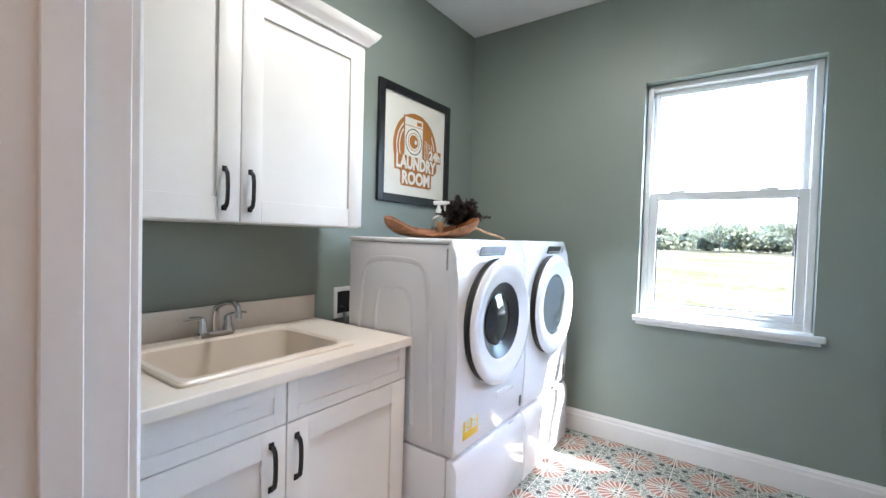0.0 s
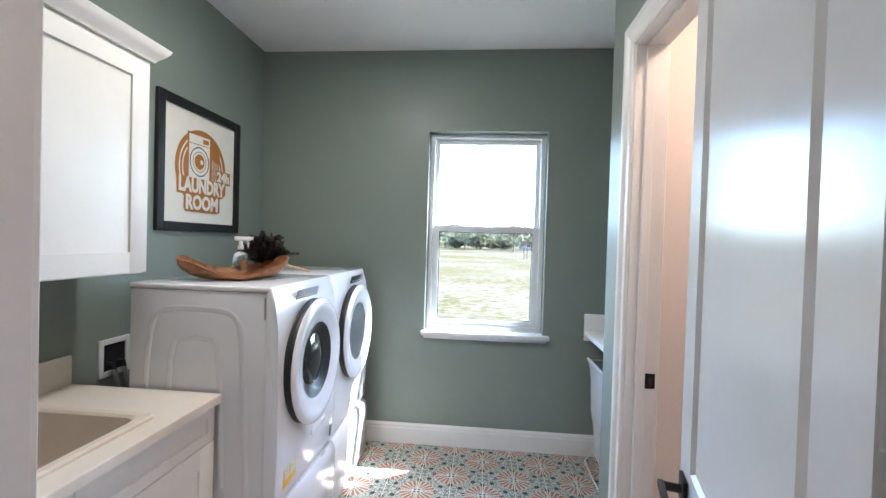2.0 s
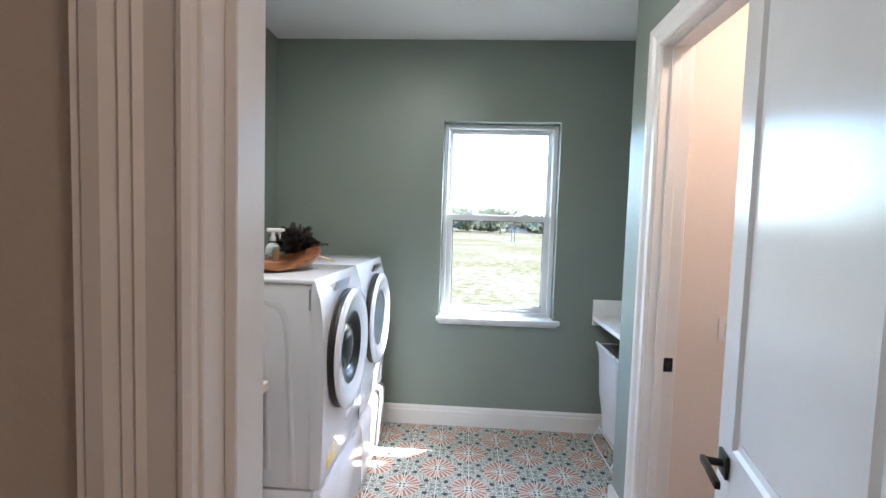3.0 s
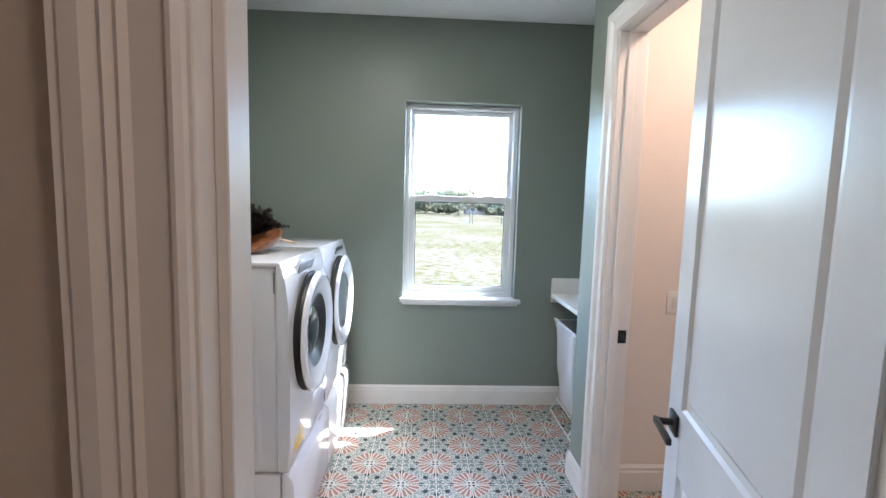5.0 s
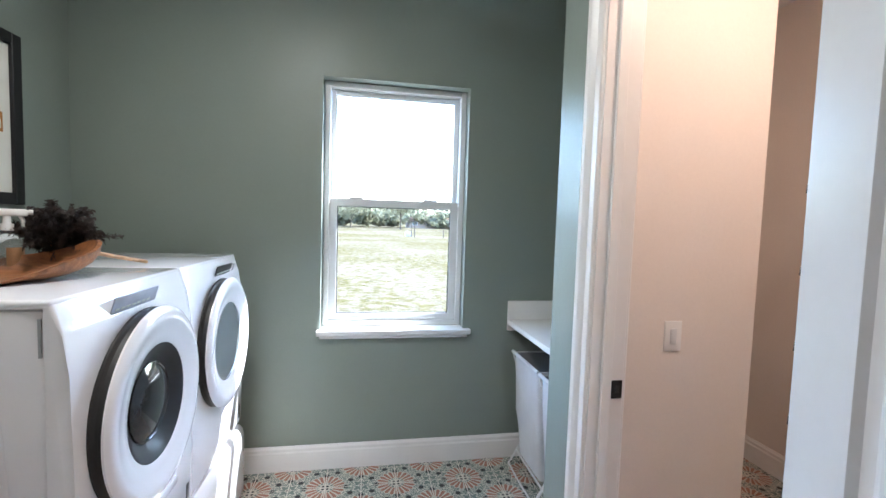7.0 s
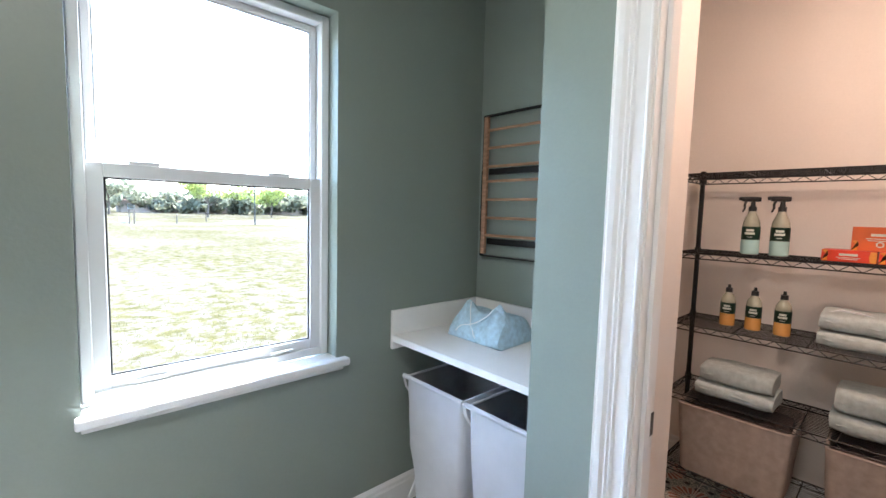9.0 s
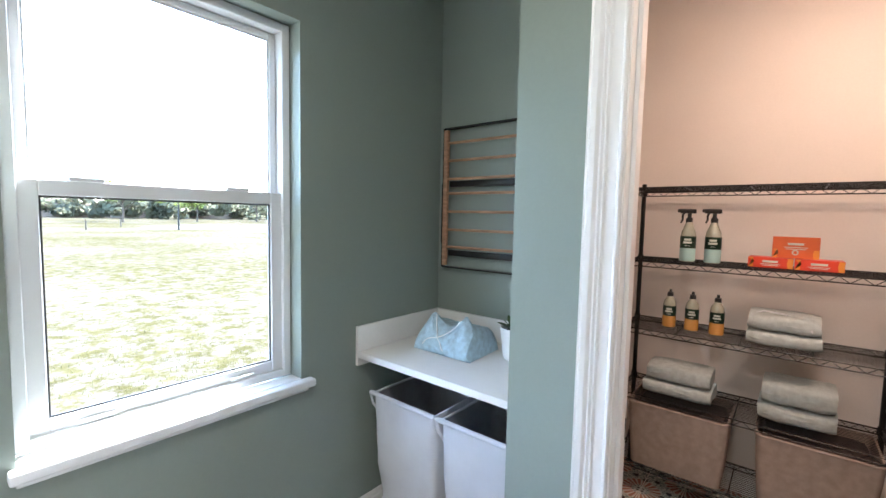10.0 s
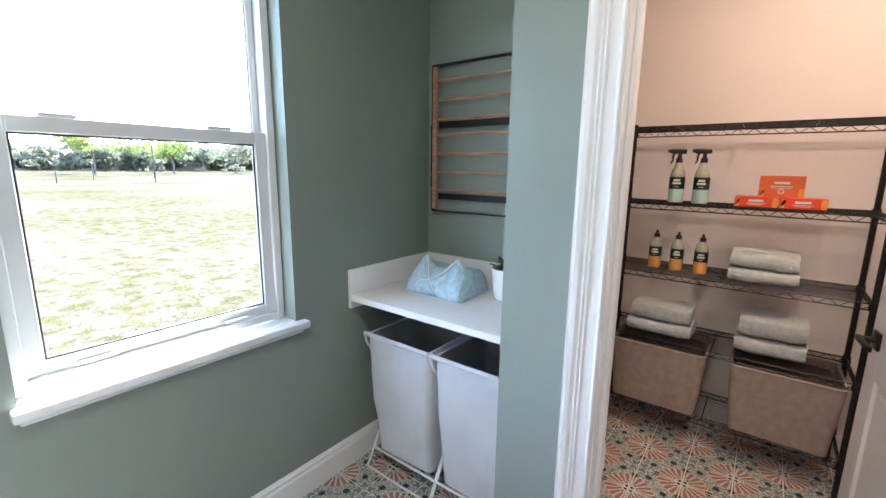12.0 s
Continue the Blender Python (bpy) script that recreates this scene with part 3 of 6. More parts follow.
# ---------------------------------------------------------------- doors
def panel_door(name, at, angle, width, label, lever_z=0.975, flip=1):
    """A two-panel door built along +x from its hinge, 35 mm thick, then swung by angle degrees about the hinge."""
    m = pose(*at, 0, 0, angle)
    door = tagged(thing(name, at, label, "door"), kind="structure")
    h, t, st = DOOR_TOP - 0.012, 0.035, 0.112
    bm = bmesh.new()
    box(bm, 0, st, 0, t, 0.008, h, 0.002, 1), box(bm, width - st, width, 0, t, 0.008, h, 0.002, 1)
    for z0, z1 in ((0.008, 0.22), (0.84, 1.03), (h - 0.12, h)):
        box(bm, st, width - st, 0, t, z0, z1)
    for z0, z1 in ((0.22, 0.84), (1.03, h - 0.12)):
        box(bm, st + 0.04, width - st - 0.04, 0.005, t - 0.005, z0 + 0.04, z1 - 0.04)
        for y0, y1, s in ((0.0, 0.012, 1), (t - 0.012, t, -1)):
            yo, yi = (y0, y1) if s > 0 else (y1, y0)
            mid = [(st + 0.007, z0 + 0.007), (width - st - 0.007, z0 + 0.007), (width - st - 0.007, z1 - 0.007), (st + 0.007, z1 - 0.007)]
            outer = [(st, z0), (width - st, z0), (width - st, z1), (st, z1)]
            inner, field = ([(st + g, z0 + g), (width - st - g, z0 + g), (width - st - g, z1 - g), (st + g, z1 - g)] for g in (0.026, 0.04))
            a = [bm.verts.new((x, yo + s * 0.001, z)) for x, z in outer]
            c = [bm.verts.new((x, yo + s * 0.010, z)) for x, z in mid]
            e = [bm.verts.new((x, yo + s * 0.005, z)) for x, z in field]
            b = [bm.verts.new((x, yi - s * 0.0004, z)) for x, z in inner]
            for k in range(4):
                n = (k + 1) % 4
                bm.faces.new((a[k], a[n], c[n], c[k]))
                bm.faces.new((c[k], c[n], b[n], b[k]))
                bm.faces.new((b[k], b[n], e[n], e[k]))
    bm.transform(m)
    part("door_leaf", bm, DOORPAINT, door)
    for s in (-1, 1):
        y = -0.001 if s < 0 else t + 0.001
        cx = width - 0.072
        rose = block(cx - 0.031, cx + 0.031, min(y, y + s * 0.009), max(y, y + s * 0.009), lever_z - 0.031, lever_z + 0.031, 0.002)
        rose.transform(m)
        grip = part("door_handle", rose, BLACKMETAL, door, "matte black square rose")
        lev = bmesh.new()
        tube(lev, [(cx, y + s * 0.006, lever_z), (cx, y + s * 0.05, lever_z)], 0.0105, 12)
        box(lev, cx - 0.125, cx + 0.012, min(y + s * 0.044, y + s * 0.058), max(y + s * 0.044, y + s * 0.058), lever_z - 0.01, lever_z + 0.01, 0.003)
        lev.transform(m)
        part("lever", lev, BLACKMETAL, grip, "matte black flat lever")
    latch = block(width - 0.0005, width + 0.0025, 0.006, t - 0.006, lever_z - 0.03, lever_z + 0.03, 0.001)
    latch.transform(m)
    part("latch_plate", latch, BLACKMETAL, door)
    for z in (0.2, 1.2, 2.2):
        hinge = bmesh.new()
        tube(hinge, [(-0.006, t * 0.5 + flip * 0.022, z - 0.045), (-0.006, t * 0.5 + flip * 0.022, z + 0.045)], 0.007, 8)
        hinge.transform(m)
        part("hinge", hinge, BLACKMETAL, door)
    return door


panel_door("door_1", (0.629, 0.467, 0.0), 75.2, 0.775, "white two-panel entry door standing open with black lever", flip=-1)
panel_door("door_2", (1.068, 1.255, 0.0), 5.5, 0.755, "white two-panel pantry door standing open with black lever", flip=-1)
strike = bmesh.new()
box(strike, 1.012, 1.054, PANTRY_N - 0.003, PANTRY_N - 0.0003, 0.925, 0.992, 0.001)
plate = setting("strike_plate", strike, BLACKMETAL, "small black strike plate on the door lining", "strike plate")
part("latch_hole", block(1.026, 1.042, PANTRY_N - 0.0045, PANTRY_N - 0.0031, 0.945, 0.972, 0.0005), DARKPLASTIC, plate)


# ---------------------------------------------------------------- laundry machines
def machine(name, y0, label, dark):
    """A front loader on its drawer pedestal, between y0 and y0 + 0.686."""
    y1, yc, zc = y0 + 0.676, y0 + 0.338, 0.960
    top = 1.338
    ob = thing(name, (-0.86, yc, 0), label, name.replace("_", " "))
    body = bmesh.new()
    box(body, -1.19, -0.585, y0 + 0.004, y1 - 0.004, 0.412, top - 0.024, 0.012, 2)
    shell = part("cabinet", body, ENAMEL_SIDE, ob, "white enamelled side panels with pressed ribs")
    part("top_panel", block(-1.195, -0.57, y0, y1, top - 0.022, top, 0.009, 3), ENAMEL, ob)
    for s, y in ((-1, y0 + 0.004), (1, y1 - 0.004)):
        for x0, x1, z0, z1 in ((-1.13, -0.66, 0.45, 1.24), (-1.02, -0.77, 0.5, 1.12)):
            rib = bmesh.new()
            c = 0.2 * (x1 - x0)
            pts = [(x0, y, z0), (x0 + 0.25 * c, y, z1 - 0.2), (x0 + 0.45 * c, y, z1 - 0.05), (x0 + c, y, z1), (x1 - c, y, z1), (x1 - 0.45 * c, y, z1 - 0.05), (x1 - 0.25 * c, y, z1 - 0.2), (x1, y, z0)]
            smooth = []
            for a, b in zip(pts, pts[1:]):
                smooth += [Vector(a).lerp(Vector(b), k / 4) for k in range(4)]
            smooth.append(Vector(pts[-1]))
            for _ in range(3):
                smooth = [smooth[0]] + [(smooth[k - 1] + smooth[k] * 2 + smooth[k + 1]) / 4 for k in range(1, len(smooth) - 1)] + [smooth[-1]]
            tube(rib, smooth, 0.014, 8)
            for v in rib.verts:
                v.co.y = y + (v.co.y - y) * 0.45
            part("pressed_rib", rib, ENAMEL_SIDE, shell)
    front = bmesh.new()
    outline = [(-0.585, 0.414), (-0.53, 0.414), (-0.523, 0.43), (-0.518, 0.62), (-0.517, 0.9), (-0.523, 1.16), (-0.536, 1.255), (-0.556, 1.325), (-0.566, 1.3365), (-0.585, 1.3365)]
    outline = [(x - 0.012 if x > -0.58 else x, z) for x, z in outline]
    sweep(front, outline, [(0, y0 + 0.001, 0), (0, y1 - 0.001, 0)], (1, 0, 0), (0, 0, 1))
    bmesh.ops.bevel(front, geom=[e for e in front.edges if abs(e.verts[0].co.y - e.verts[1].co.y) < 1e-5 and max(v.co.x for v in e.verts) > -0.584], offset=0.010, segments=3, affect="EDGES", profile=0.5)
    part("front_panel", front, ENAMEL, ob)
    turn = Matrix(((0, 0, 1), (1, 0, 0), (0, 1, 0)))
    centre = (-0.529, yc, zc)
    part("door_recess", lathe(bmesh.new(), [(0.19, -0.004), (0.292, -0.004), (0.292, 0.004), (0.284, 0.012), (0.280, 0.029), (0.19, 0.029), (0.19, -0.004)], centre, turn, 48), RUBBER, ob, "black door surround")
    door = part("porthole_door", lathe(bmesh.new(), [(0.274, 0.026), (0.288, 0.028), (0.297, 0.033), (0.296, 0.038), (0.286, 0.046), (0.268, 0.050), (0.250, 0.048), (0.236, 0.043), (0.205, 0.037), (0.184, 0.034), (0.180, 0.032), (0.180, 0.026), (0.277, 0.024)], centre, turn, 64), ENAMEL, ob, "white ring door")
    if dark:
        part("door_bezel", lathe(bmesh.new(), [(0.1795, 0.032), (0.172, 0.030), (0.150, 0.018), (0.124, 0.006), (0.122, 0.002), (0.1795, 0.002), (0.1795, 0.032)], centre, turn, 48), DARKPLASTIC, door, "glossy black bezel")
        part("door_glass", lathe(bmesh.new(), [(0.1215, 0.002), (0.1215, 0.010), (0.116, 0.012), (0.113, 0.009), (0.09, 0.018), (0.05, 0.026), (0.0, 0.029)], (centre[0], centre[1], centre[2]), turn, 40), DARKGLASS, door, "dark glass bowl")
    else:
        part("door_glass", lathe(bmesh.new(), [(0.1795, 0.022), (0.1795, 0.031), (0.174, 0.032), (0.168, 0.028), (0.12, 0.028), (0.0, 0.028)], centre, turn, 48), paint("smoked_glass", (0.15, 0.175, 0.185), 0.08, vary=0.06, scale=4, bump=0.0, coat=1.0), door, "smoked flat glass")
    lean = pose(-0.5475, 0, 1.282, 0, 15.5, 0)
    disp = block(-0.001, 0.0035, yc - 0.145 if dark else yc - 0.02, yc + 0.10 if dark else yc + 0.19, -0.027, 0.027, 0.0015)
    disp.transform(lean)
    panel = part("control_display", disp, PALEDISPLAY if dark else DARKPLASTIC, ob, "slim control display")
    for k in range(7):
        tick = block(0.0036, 0.0044, yc + (-0.13 if dark else -0.005) + k * 0.028, yc + (-0.11 if dark else 0.013) + k * 0.028, -0.012, -0.006)
        tick.transform(lean)
        part("display_mark", tick, LABELPRINT, panel)
    if not dark:
        badge = block(0.0005, 0.003, yc + 0.225, yc + 0.258, -0.018, 0.018, 0.001)
        badge.transform(lean)
        part("badge", badge, GREYPLASTIC, ob)
    logo = block(0.0005, 0.002, yc + 0.15 if dark else yc - 0.16, yc + 0.23 if dark else yc - 0.09, -0.030, -0.025)
    logo.transform(lean)
    part("badge_bar", logo, GREYPLASTIC, ob)
    if dark:
        part("vent_slot", block(-0.597, -0.590, y0 + 0.002, y0 + 0.0048, 1.205, 1.295), GREYPLASTIC, ob)
        part("filter_cover", block(-0.533, -0.5245, yc + 0.02, yc + 0.2, 0.575, 0.605, 0.004), ENAMEL, ob)
        stick = part("warning_sticker", block(-0.5345, -0.5318, y0 + 0.072, y0 + 0.195, 0.468, 0.565, 0.0006), YELLOW, ob, "yellow warning sticker with white pictograms")
        for a, b in ((0.080, 0.131), (0.136, 0.187)):
            part("pictogram", block(-0.5318, -0.5312, y0 + a + 0.004, y0 + b - 0.004, 0.503, 0.553), LABELPRINT, stick)
        for a, b, z in ((0.09, 0.12, 0.515), (0.098, 0.112, 0.53), (0.142, 0.172, 0.53), (0.15, 0.16, 0.512)):
            part("pictogram_bar", block(-0.5312, -0.5308, y0 + a, y0 + b, z + 0.002, z + 0.008), YELLOW, stick)
        part("grille", block(-0.538, -0.5315, y1 - 0.045, y1 - 0.02, 0.45, 0.505, 0.001), DARKPLASTIC, ob)
    else:
        part("grille", block(-0.538, -0.5315, y1 - 0.05, y1 - 0.025, 0.455, 0.52, 0.001), DARKPLASTIC, ob)
    ped = part("pedestal", block(-1.17, -0.575, y0 + 0.004, y1 - 0.004, 0.012, 0.406, 0.004), ENAMEL_SIDE, ob, "white storage pedestal")
    drawer = bmesh.new()
    outline = [(-0.572, 0.018), (-0.522, 0.018), (-0.516, 0.03), (-0.515, 0.34), (-0.522, 0.378), (-0.540, 0.398), (-0.572, 0.398)]
    sweep(drawer, outline, [(0, y0 + 0.003, 0), (0, y1 - 0.003, 0)], (1, 0, 0), (0, 0, 1))
    bmesh.ops.bevel(drawer, geom=[e for e in drawer.edges if abs(e.verts[0].co.y - e.verts[1].co.y) < 1e-5], offset=0.007, segments=2, affect="EDGES", profile=0.5)
    part("drawer_front", drawer, ENAMEL, ped)
    part("drawer_badge", block(-0.537, -0.5325, yc + 0.18, yc + 0.235, 0.386, 0.395), GREYPLASTIC, ped)
    for x in (-1.12, -0.62):
        for y in (y0 + 0.06, y1 - 0.06):
            part("foot", lathe(bmesh.new(), [(0, -0.003), (0.022, -0.003), (0.022, 0.006), (0.012, 0.013), (0, 0.013)], (x, y, 0.0), Matrix.Identity(3), 12), RUBBER, ped)
    return ob


machine("washing_machine", 1.765, "white front-loading washing machine on a drawer pedestal", True)
machine("tumble_dryer", 2.447, "white front-loading tumble dryer on a drawer pedestal", False)


# ---------------------------------------------------------------- cabinets
def bar_pull(parent, x, y, z0, z1):
    """An arched black pull, standing upright on a door front at x."""
    bm = bmesh.new()
    w = 0.0055
    zs = [(z0, 0.0), (z0 + 0.004, 0.016), (z0 + 0.016, 0.027), (z0 + 0.04, 0.031), ((z0 + z1) / 2, 0.032), (z1 - 0.04, 0.031), (z1 - 0.016, 0.027), (z1 - 0.004, 0.016), (z1, 0.0)]
    inner = [(z0 + 0.014, 0.0), (z0 + 0.016, 0.012), (z0 + 0.024, 0.0185), (z0 + 0.045, 0.0215), ((z0 + z1) / 2, 0.0225), (z1 - 0.045, 0.0215), (z1 - 0.024, 0.0185), (z1 - 0.016, 0.012), (z1 - 0.014, 0.0)]
    rows = [[bm.verts.new((x + o, yy, z)) for z, o in line] for line, yy in ((zs, y - w), (zs, y + w), (inner, y + w), (inner, y - w))]
    for k in range(len(zs) - 1):
        for a, b in ((0, 1), (1, 2), (2, 3), (3, 0)):
            bm.faces.new((rows[a][k], rows[b][k], rows[b][k + 1], rows[a][k + 1]))
    for k in (0, len(zs) - 1):
        bm.faces.new([rows[a][k] for a in range(4)])
    for z in (z0, z1):
        box(bm, x, x + 0.005, y - 0.009, y + 0.009, z - 0.006 if z == z0 else z - 0.014, z + 0.014 if z == z0 else z + 0.006, 0.001, 1)
    return part("handle", bm, BLACKMETAL, parent, "matte black arched pull")


def shaker(name, parent, x, y0, y1, z0, z1, w=0.075):
    """A shaker front 19 mm thick whose face lies at x: a set-back panel held by two stiles and two rails."""
    front = part(name, block(x - 0.017, x - 0.0095, y0 + w - 0.002, y1 - w + 0.002, z0 + w - 0.002, z1 - w + 0.002), CABINET, parent)
    for a, b in ((y0, y0 + w), (y1 - w, y1)):
        part("stile", block(x - 0.019, x, a, b, z0, z1, 0.0014, 2), CABINET, front)
    for a, b in ((z0, z0 + w), (z1 - w, z1)):
        part("rail", block(x - 0.019, x - 0.0003, y0 + w, y1 - w, a, b, 0.0008, 1), CABINET, front)
    return front


upper_cab = thing("wall_cabinet", (-1.3, 1.16, 1.378), "white two-door shaker wall cabinet with black pulls", "cabinet")
carcass = bmesh.new()
box(carcass, WEST + 0.001, -1.152, 0.50, 1.79, 1.376, 2.27, 0.0015, 1)
part("body", carcass, CABINET, upper_cab)
for y0, y1, hy in ((0.505, 1.164, 1.104), (1.168, 1.787, 1.204)):
    d = shaker("door", upper_cab, -1.131, y0, y1, 1.382, 2.262, 0.085)
    bar_pull(d, -1.131, hy, 1.425, 1.575)
crown = bmesh.new()
prof = [(0.0, 2.262), (0.012, 2.262), (0.018, 2.275), (0.036, 2.292), (0.05, 2.312), (0.056, 2.327), (0.0, 2.327)]
path = [((-1.131, 0.50), (1, 0)), ((-1.131, 1.79), (1, 1)), ((WEST + 0.002, 1.79), (0, 1))]
rows = [[crown.verts.new((p[0] + o[0] * d, p[1] + o[1] * d, z)) for d, z in prof] for p, o in path]
for a, b in zip(rows, rows[1:]):
    for k in range(len(prof)):
        crown.faces.new((a[k], a[(k + 1) % len(prof)], b[(k + 1) % len(prof)], b[k]))
crown.faces.new(rows[0]), crown.faces.new(rows[-1][::-1])
part("crown_moulding", crown, CABINET, upper_cab)

base_cab = thing("base_cabinet", (-1.1, 1.12, 0), "white shaker sink cabinet with black pulls", "cabinet")
part("body", boxes((-0.825, -0.806, 0.52, 1.725, 0.12, 0.862), (WEST + 0.02, -0.806, 0.50, 0.52, 0.1, 0.862), (WEST + 0.02, -0.806, 1.725, 1.744, 0.1, 0.862),
    (WEST + 0.02, -0.806, 0.52, 1.725, 0.1, 0.12), (WEST + 0.02, WEST + 0.03, 0.52, 1.725, 0.12, 0.862)), CABINET, base_cab)
part("toe_kick", block(-0.875, -0.86, 0.50, 1.744, 0.0, 0.1), CABINET, base_cab)
for y0, y1, hy in ((0.51, 1.140, 1.086), (1.145, 1.742, 1.181)):
    shaker("drawer_front", base_cab, -0.785, y0, y1, 0.718, 0.858, 0.045 if y0 < 1 else 0.04)
    d = shaker("door", base_cab, -0.785, y0, y1, 0.112, 0.713, 0.085)
    bar_pull(d, -0.785, hy, 0.518, 0.668)

def rounded(x0, x1, y0, y1, r, z, n=6):
    pts = []
    for cx, cy, a in ((x1 - r, y1 - r, 0), (x0 + r, y1 - r, 90), (x0 + r, y0 + r, 180), (x1 - r, y0 + r, 270)):
        pts += [(cx + r * math.cos(radians(a + 90 * k / n)), cy + r * math.sin(radians(a + 90 * k / n)), z) for k in range(n + 1)]
    return pts


def loft(bm, rings, close_first=False, close_last=False):
    made = [[bm.verts.new(p) for p in ring_] for ring_ in rings]
    for a, b in zip(made, made[1:]):
        n = len(a)
        for k in range(n):
            bm.faces.new((a[k], a[(k + 1) % n], b[(k + 1) % n], b[k]))
    if close_first:
        bm.faces.new(made[0])
    if close_last:
        bm.faces.new(made[-1][::-1])
    return bm


SX0, SX1, SY0, SY1 = -1.385, -0.842, 0.838, 1.50
top = bmesh.new()
edge = [((WEST + 0.001, 0.497), (-0.76, 0.497), (-0.76, 1.752), (WEST + 0.001, 1.752)), ((SX0 + 0.02, SY0 + 0.02), (SX1 - 0.02, SY0 + 0.02), (SX1 - 0.02, SY1 - 0.02), (SX0 + 0.02, SY1 - 0.02))]
rings = [[(x, y, z) for x, y in edge[k]] for k, z in ((1, 0.864), (0, 0.864), (0, 0.897), (0, 0.90), (1, 0.90), (1, 0.864))]
rings[3] = [(min(x, -0.763), min(y, 1.749), z) for x, y, z in rings[3]]
loft(top, rings)
bmesh.ops.remove_doubles(top, verts=top.verts[:], dist=1e-6)
bmesh.ops.recalc_face_normals(top, faces=top.faces[:])
worktop = part("worktop", top, COUNTER)
tagged(worktop, "cream laminate worktop with a drop-in sink cut-out", "worktop")
tagged(part("backsplash", block(WEST + 0.0005, WEST + 0.02, 0.497, 1.752, 0.9005, 1.02, 0.002), COUNTER), "cream laminate backsplash standing on the worktop", "backsplash")

# sink: a rim, then walls that draw in to a rounded floor
sink = thing("utility_sink", (-1.12, 1.185, 0.9), "cream drop-in utility sink set in the worktop", "sink")


basin = bmesh.new()
loft(basin, [
    rounded(SX0, SX1, SY0, SY1, 0.02, 0.9005), rounded(SX0, SX1, SY0, SY1, 0.02, 0.909), rounded(SX0 + 0.006, SX1 - 0.006, SY0 + 0.006, SY1 - 0.006, 0.018, 0.915),
    rounded(SX0 + 0.085, SX1 - 0.03, SY0 + 0.026, SY1 - 0.026, 0.04, 0.914), rounded(SX0 + 0.095, SX1 - 0.038, SY0 + 0.034, SY1 - 0.034, 0.05, 0.905),
    rounded(SX0 + 0.11, SX1 - 0.05, SY0 + 0.05, SY1 - 0.05, 0.06, 0.66), rounded(SX0 + 0.15, SX1 - 0.08, SY0 + 0.08, SY1 - 0.08, 0.06, 0.60)], close_last=True)
part("basin", basin, SINK, sink)
part("drain", lathe(bmesh.new(), [(0, 0.003), (0.02, 0.003), (0.04, 0.006), (0.043, 0.001), (0.0, 0.001)], (-1.1, 1.185, 0.60), Matrix.Identity(3), 24), CHROME, sink)

tap = thing("faucet", (-1.335, 1.182, 0.915), "chrome two-handle centre-set faucet on the sink ledge", "faucet")
bm = bmesh.new()
loft(bm, [rounded(-1.363, -1.307, 1.105, 1.259, 0.02, 0.9155), rounded(-1.363, -1.307, 1.105, 1.259, 0.02, 0.928), rounded(-1.355, -1.315, 1.113, 1.251, 0.018, 0.936)], True, True)
part("base", bm, CHROME, tap)
spout = [(-1.335, 1.182, 0.93), (-1.335, 1.182, 1.0), (-1.328, 1.182, 1.025), (-1.30, 1.183, 1.045), (-1.24, 1.186, 1.062), (-1.20, 1.188, 1.062), (-1.178, 1.189, 1.05), (-1.172, 1.189, 1.025), (-1.172, 1.189, 1.005)]
part("spout", tube(bmesh.new(), spout, [0.016, 0.0145, 0.0135, 0.0125, 0.0115, 0.0112, 0.0112, 0.012, 0.012], 14), CHROME, tap)
for s in (-1, 1):
    y = 1.182 + s * 0.051
    knob = part("valve_body", lathe(bmesh.new(), [(0.021, 0.936), (0.02, 0.95), (0.015, 0.965), (0.017, 0.982), (0.012, 0.994), (0.0, 0.996)], (-1.335, y, 0), Matrix.Identity(3), 20), CHROME, tap)
    lev = bmesh.new()
    tube(lev, [(-1.335, y, 0.99), (-1.332, y + s * 0.02, 0.996), (-1.326, y + s * 0.05, 0.999), (-1.32, y + s * 0.075, 0.996)], [0.009, 0.0085, 0.008, 0.005], 10)
    part("lever", lev, CHROME, knob)


# ---------------------------------------------------------------- wire shelving
def wire_shelf(parent, x0, x1, y0, y1, z):
    rail = bmesh.new()
    corners = [(x0, y0), (x1, y0), (x1, y1), (x0, y1)]
    for h in (0.0, -0.028):
        for (ax, ay), (bx, by) in zip(corners, corners[1:] + corners[:1]):
            tube(rail, [(ax, ay, z + h), (bx, by, z + h)], 0.0034, 6)
    for (ax, ay), (bx, by) in zip(corners, corners[1:] + corners[:1]):
        long = math.hypot(bx - ax, by - ay)
        n = 2 * round(long / 0.075)
        pts = [(ax + (bx - ax) * k / n, ay + (by - ay) * k / n, z - (0.028 if k % 2 else 0.0)) for k in range(n + 1)]
        tube(rail, pts, 0.0024, 5)
    frame_ = part("shelf_frame", rail, BLACKMETAL, parent, "black wire shelf with trussed edge")
    deck = bmesh.new()
    n = round((x1 - x0) / 0.02)
    for k in range(1, n):
        x = x0 + (x1 - x0) * k / n
        tube(deck, [(x, y0, z + 0.002), (x, y1, z + 0.002)], 0.0017, 4)
    for k in range(1, 4):
        y = y0 + (y1 - y0) * k / 4
        tube(deck, [(x0, y, z - 0.003), (x1, y, z - 0.003)], 0.003, 6)
    tagged(part("wire_deck", deck, BLACKMETAL, frame_), kind="stuff")


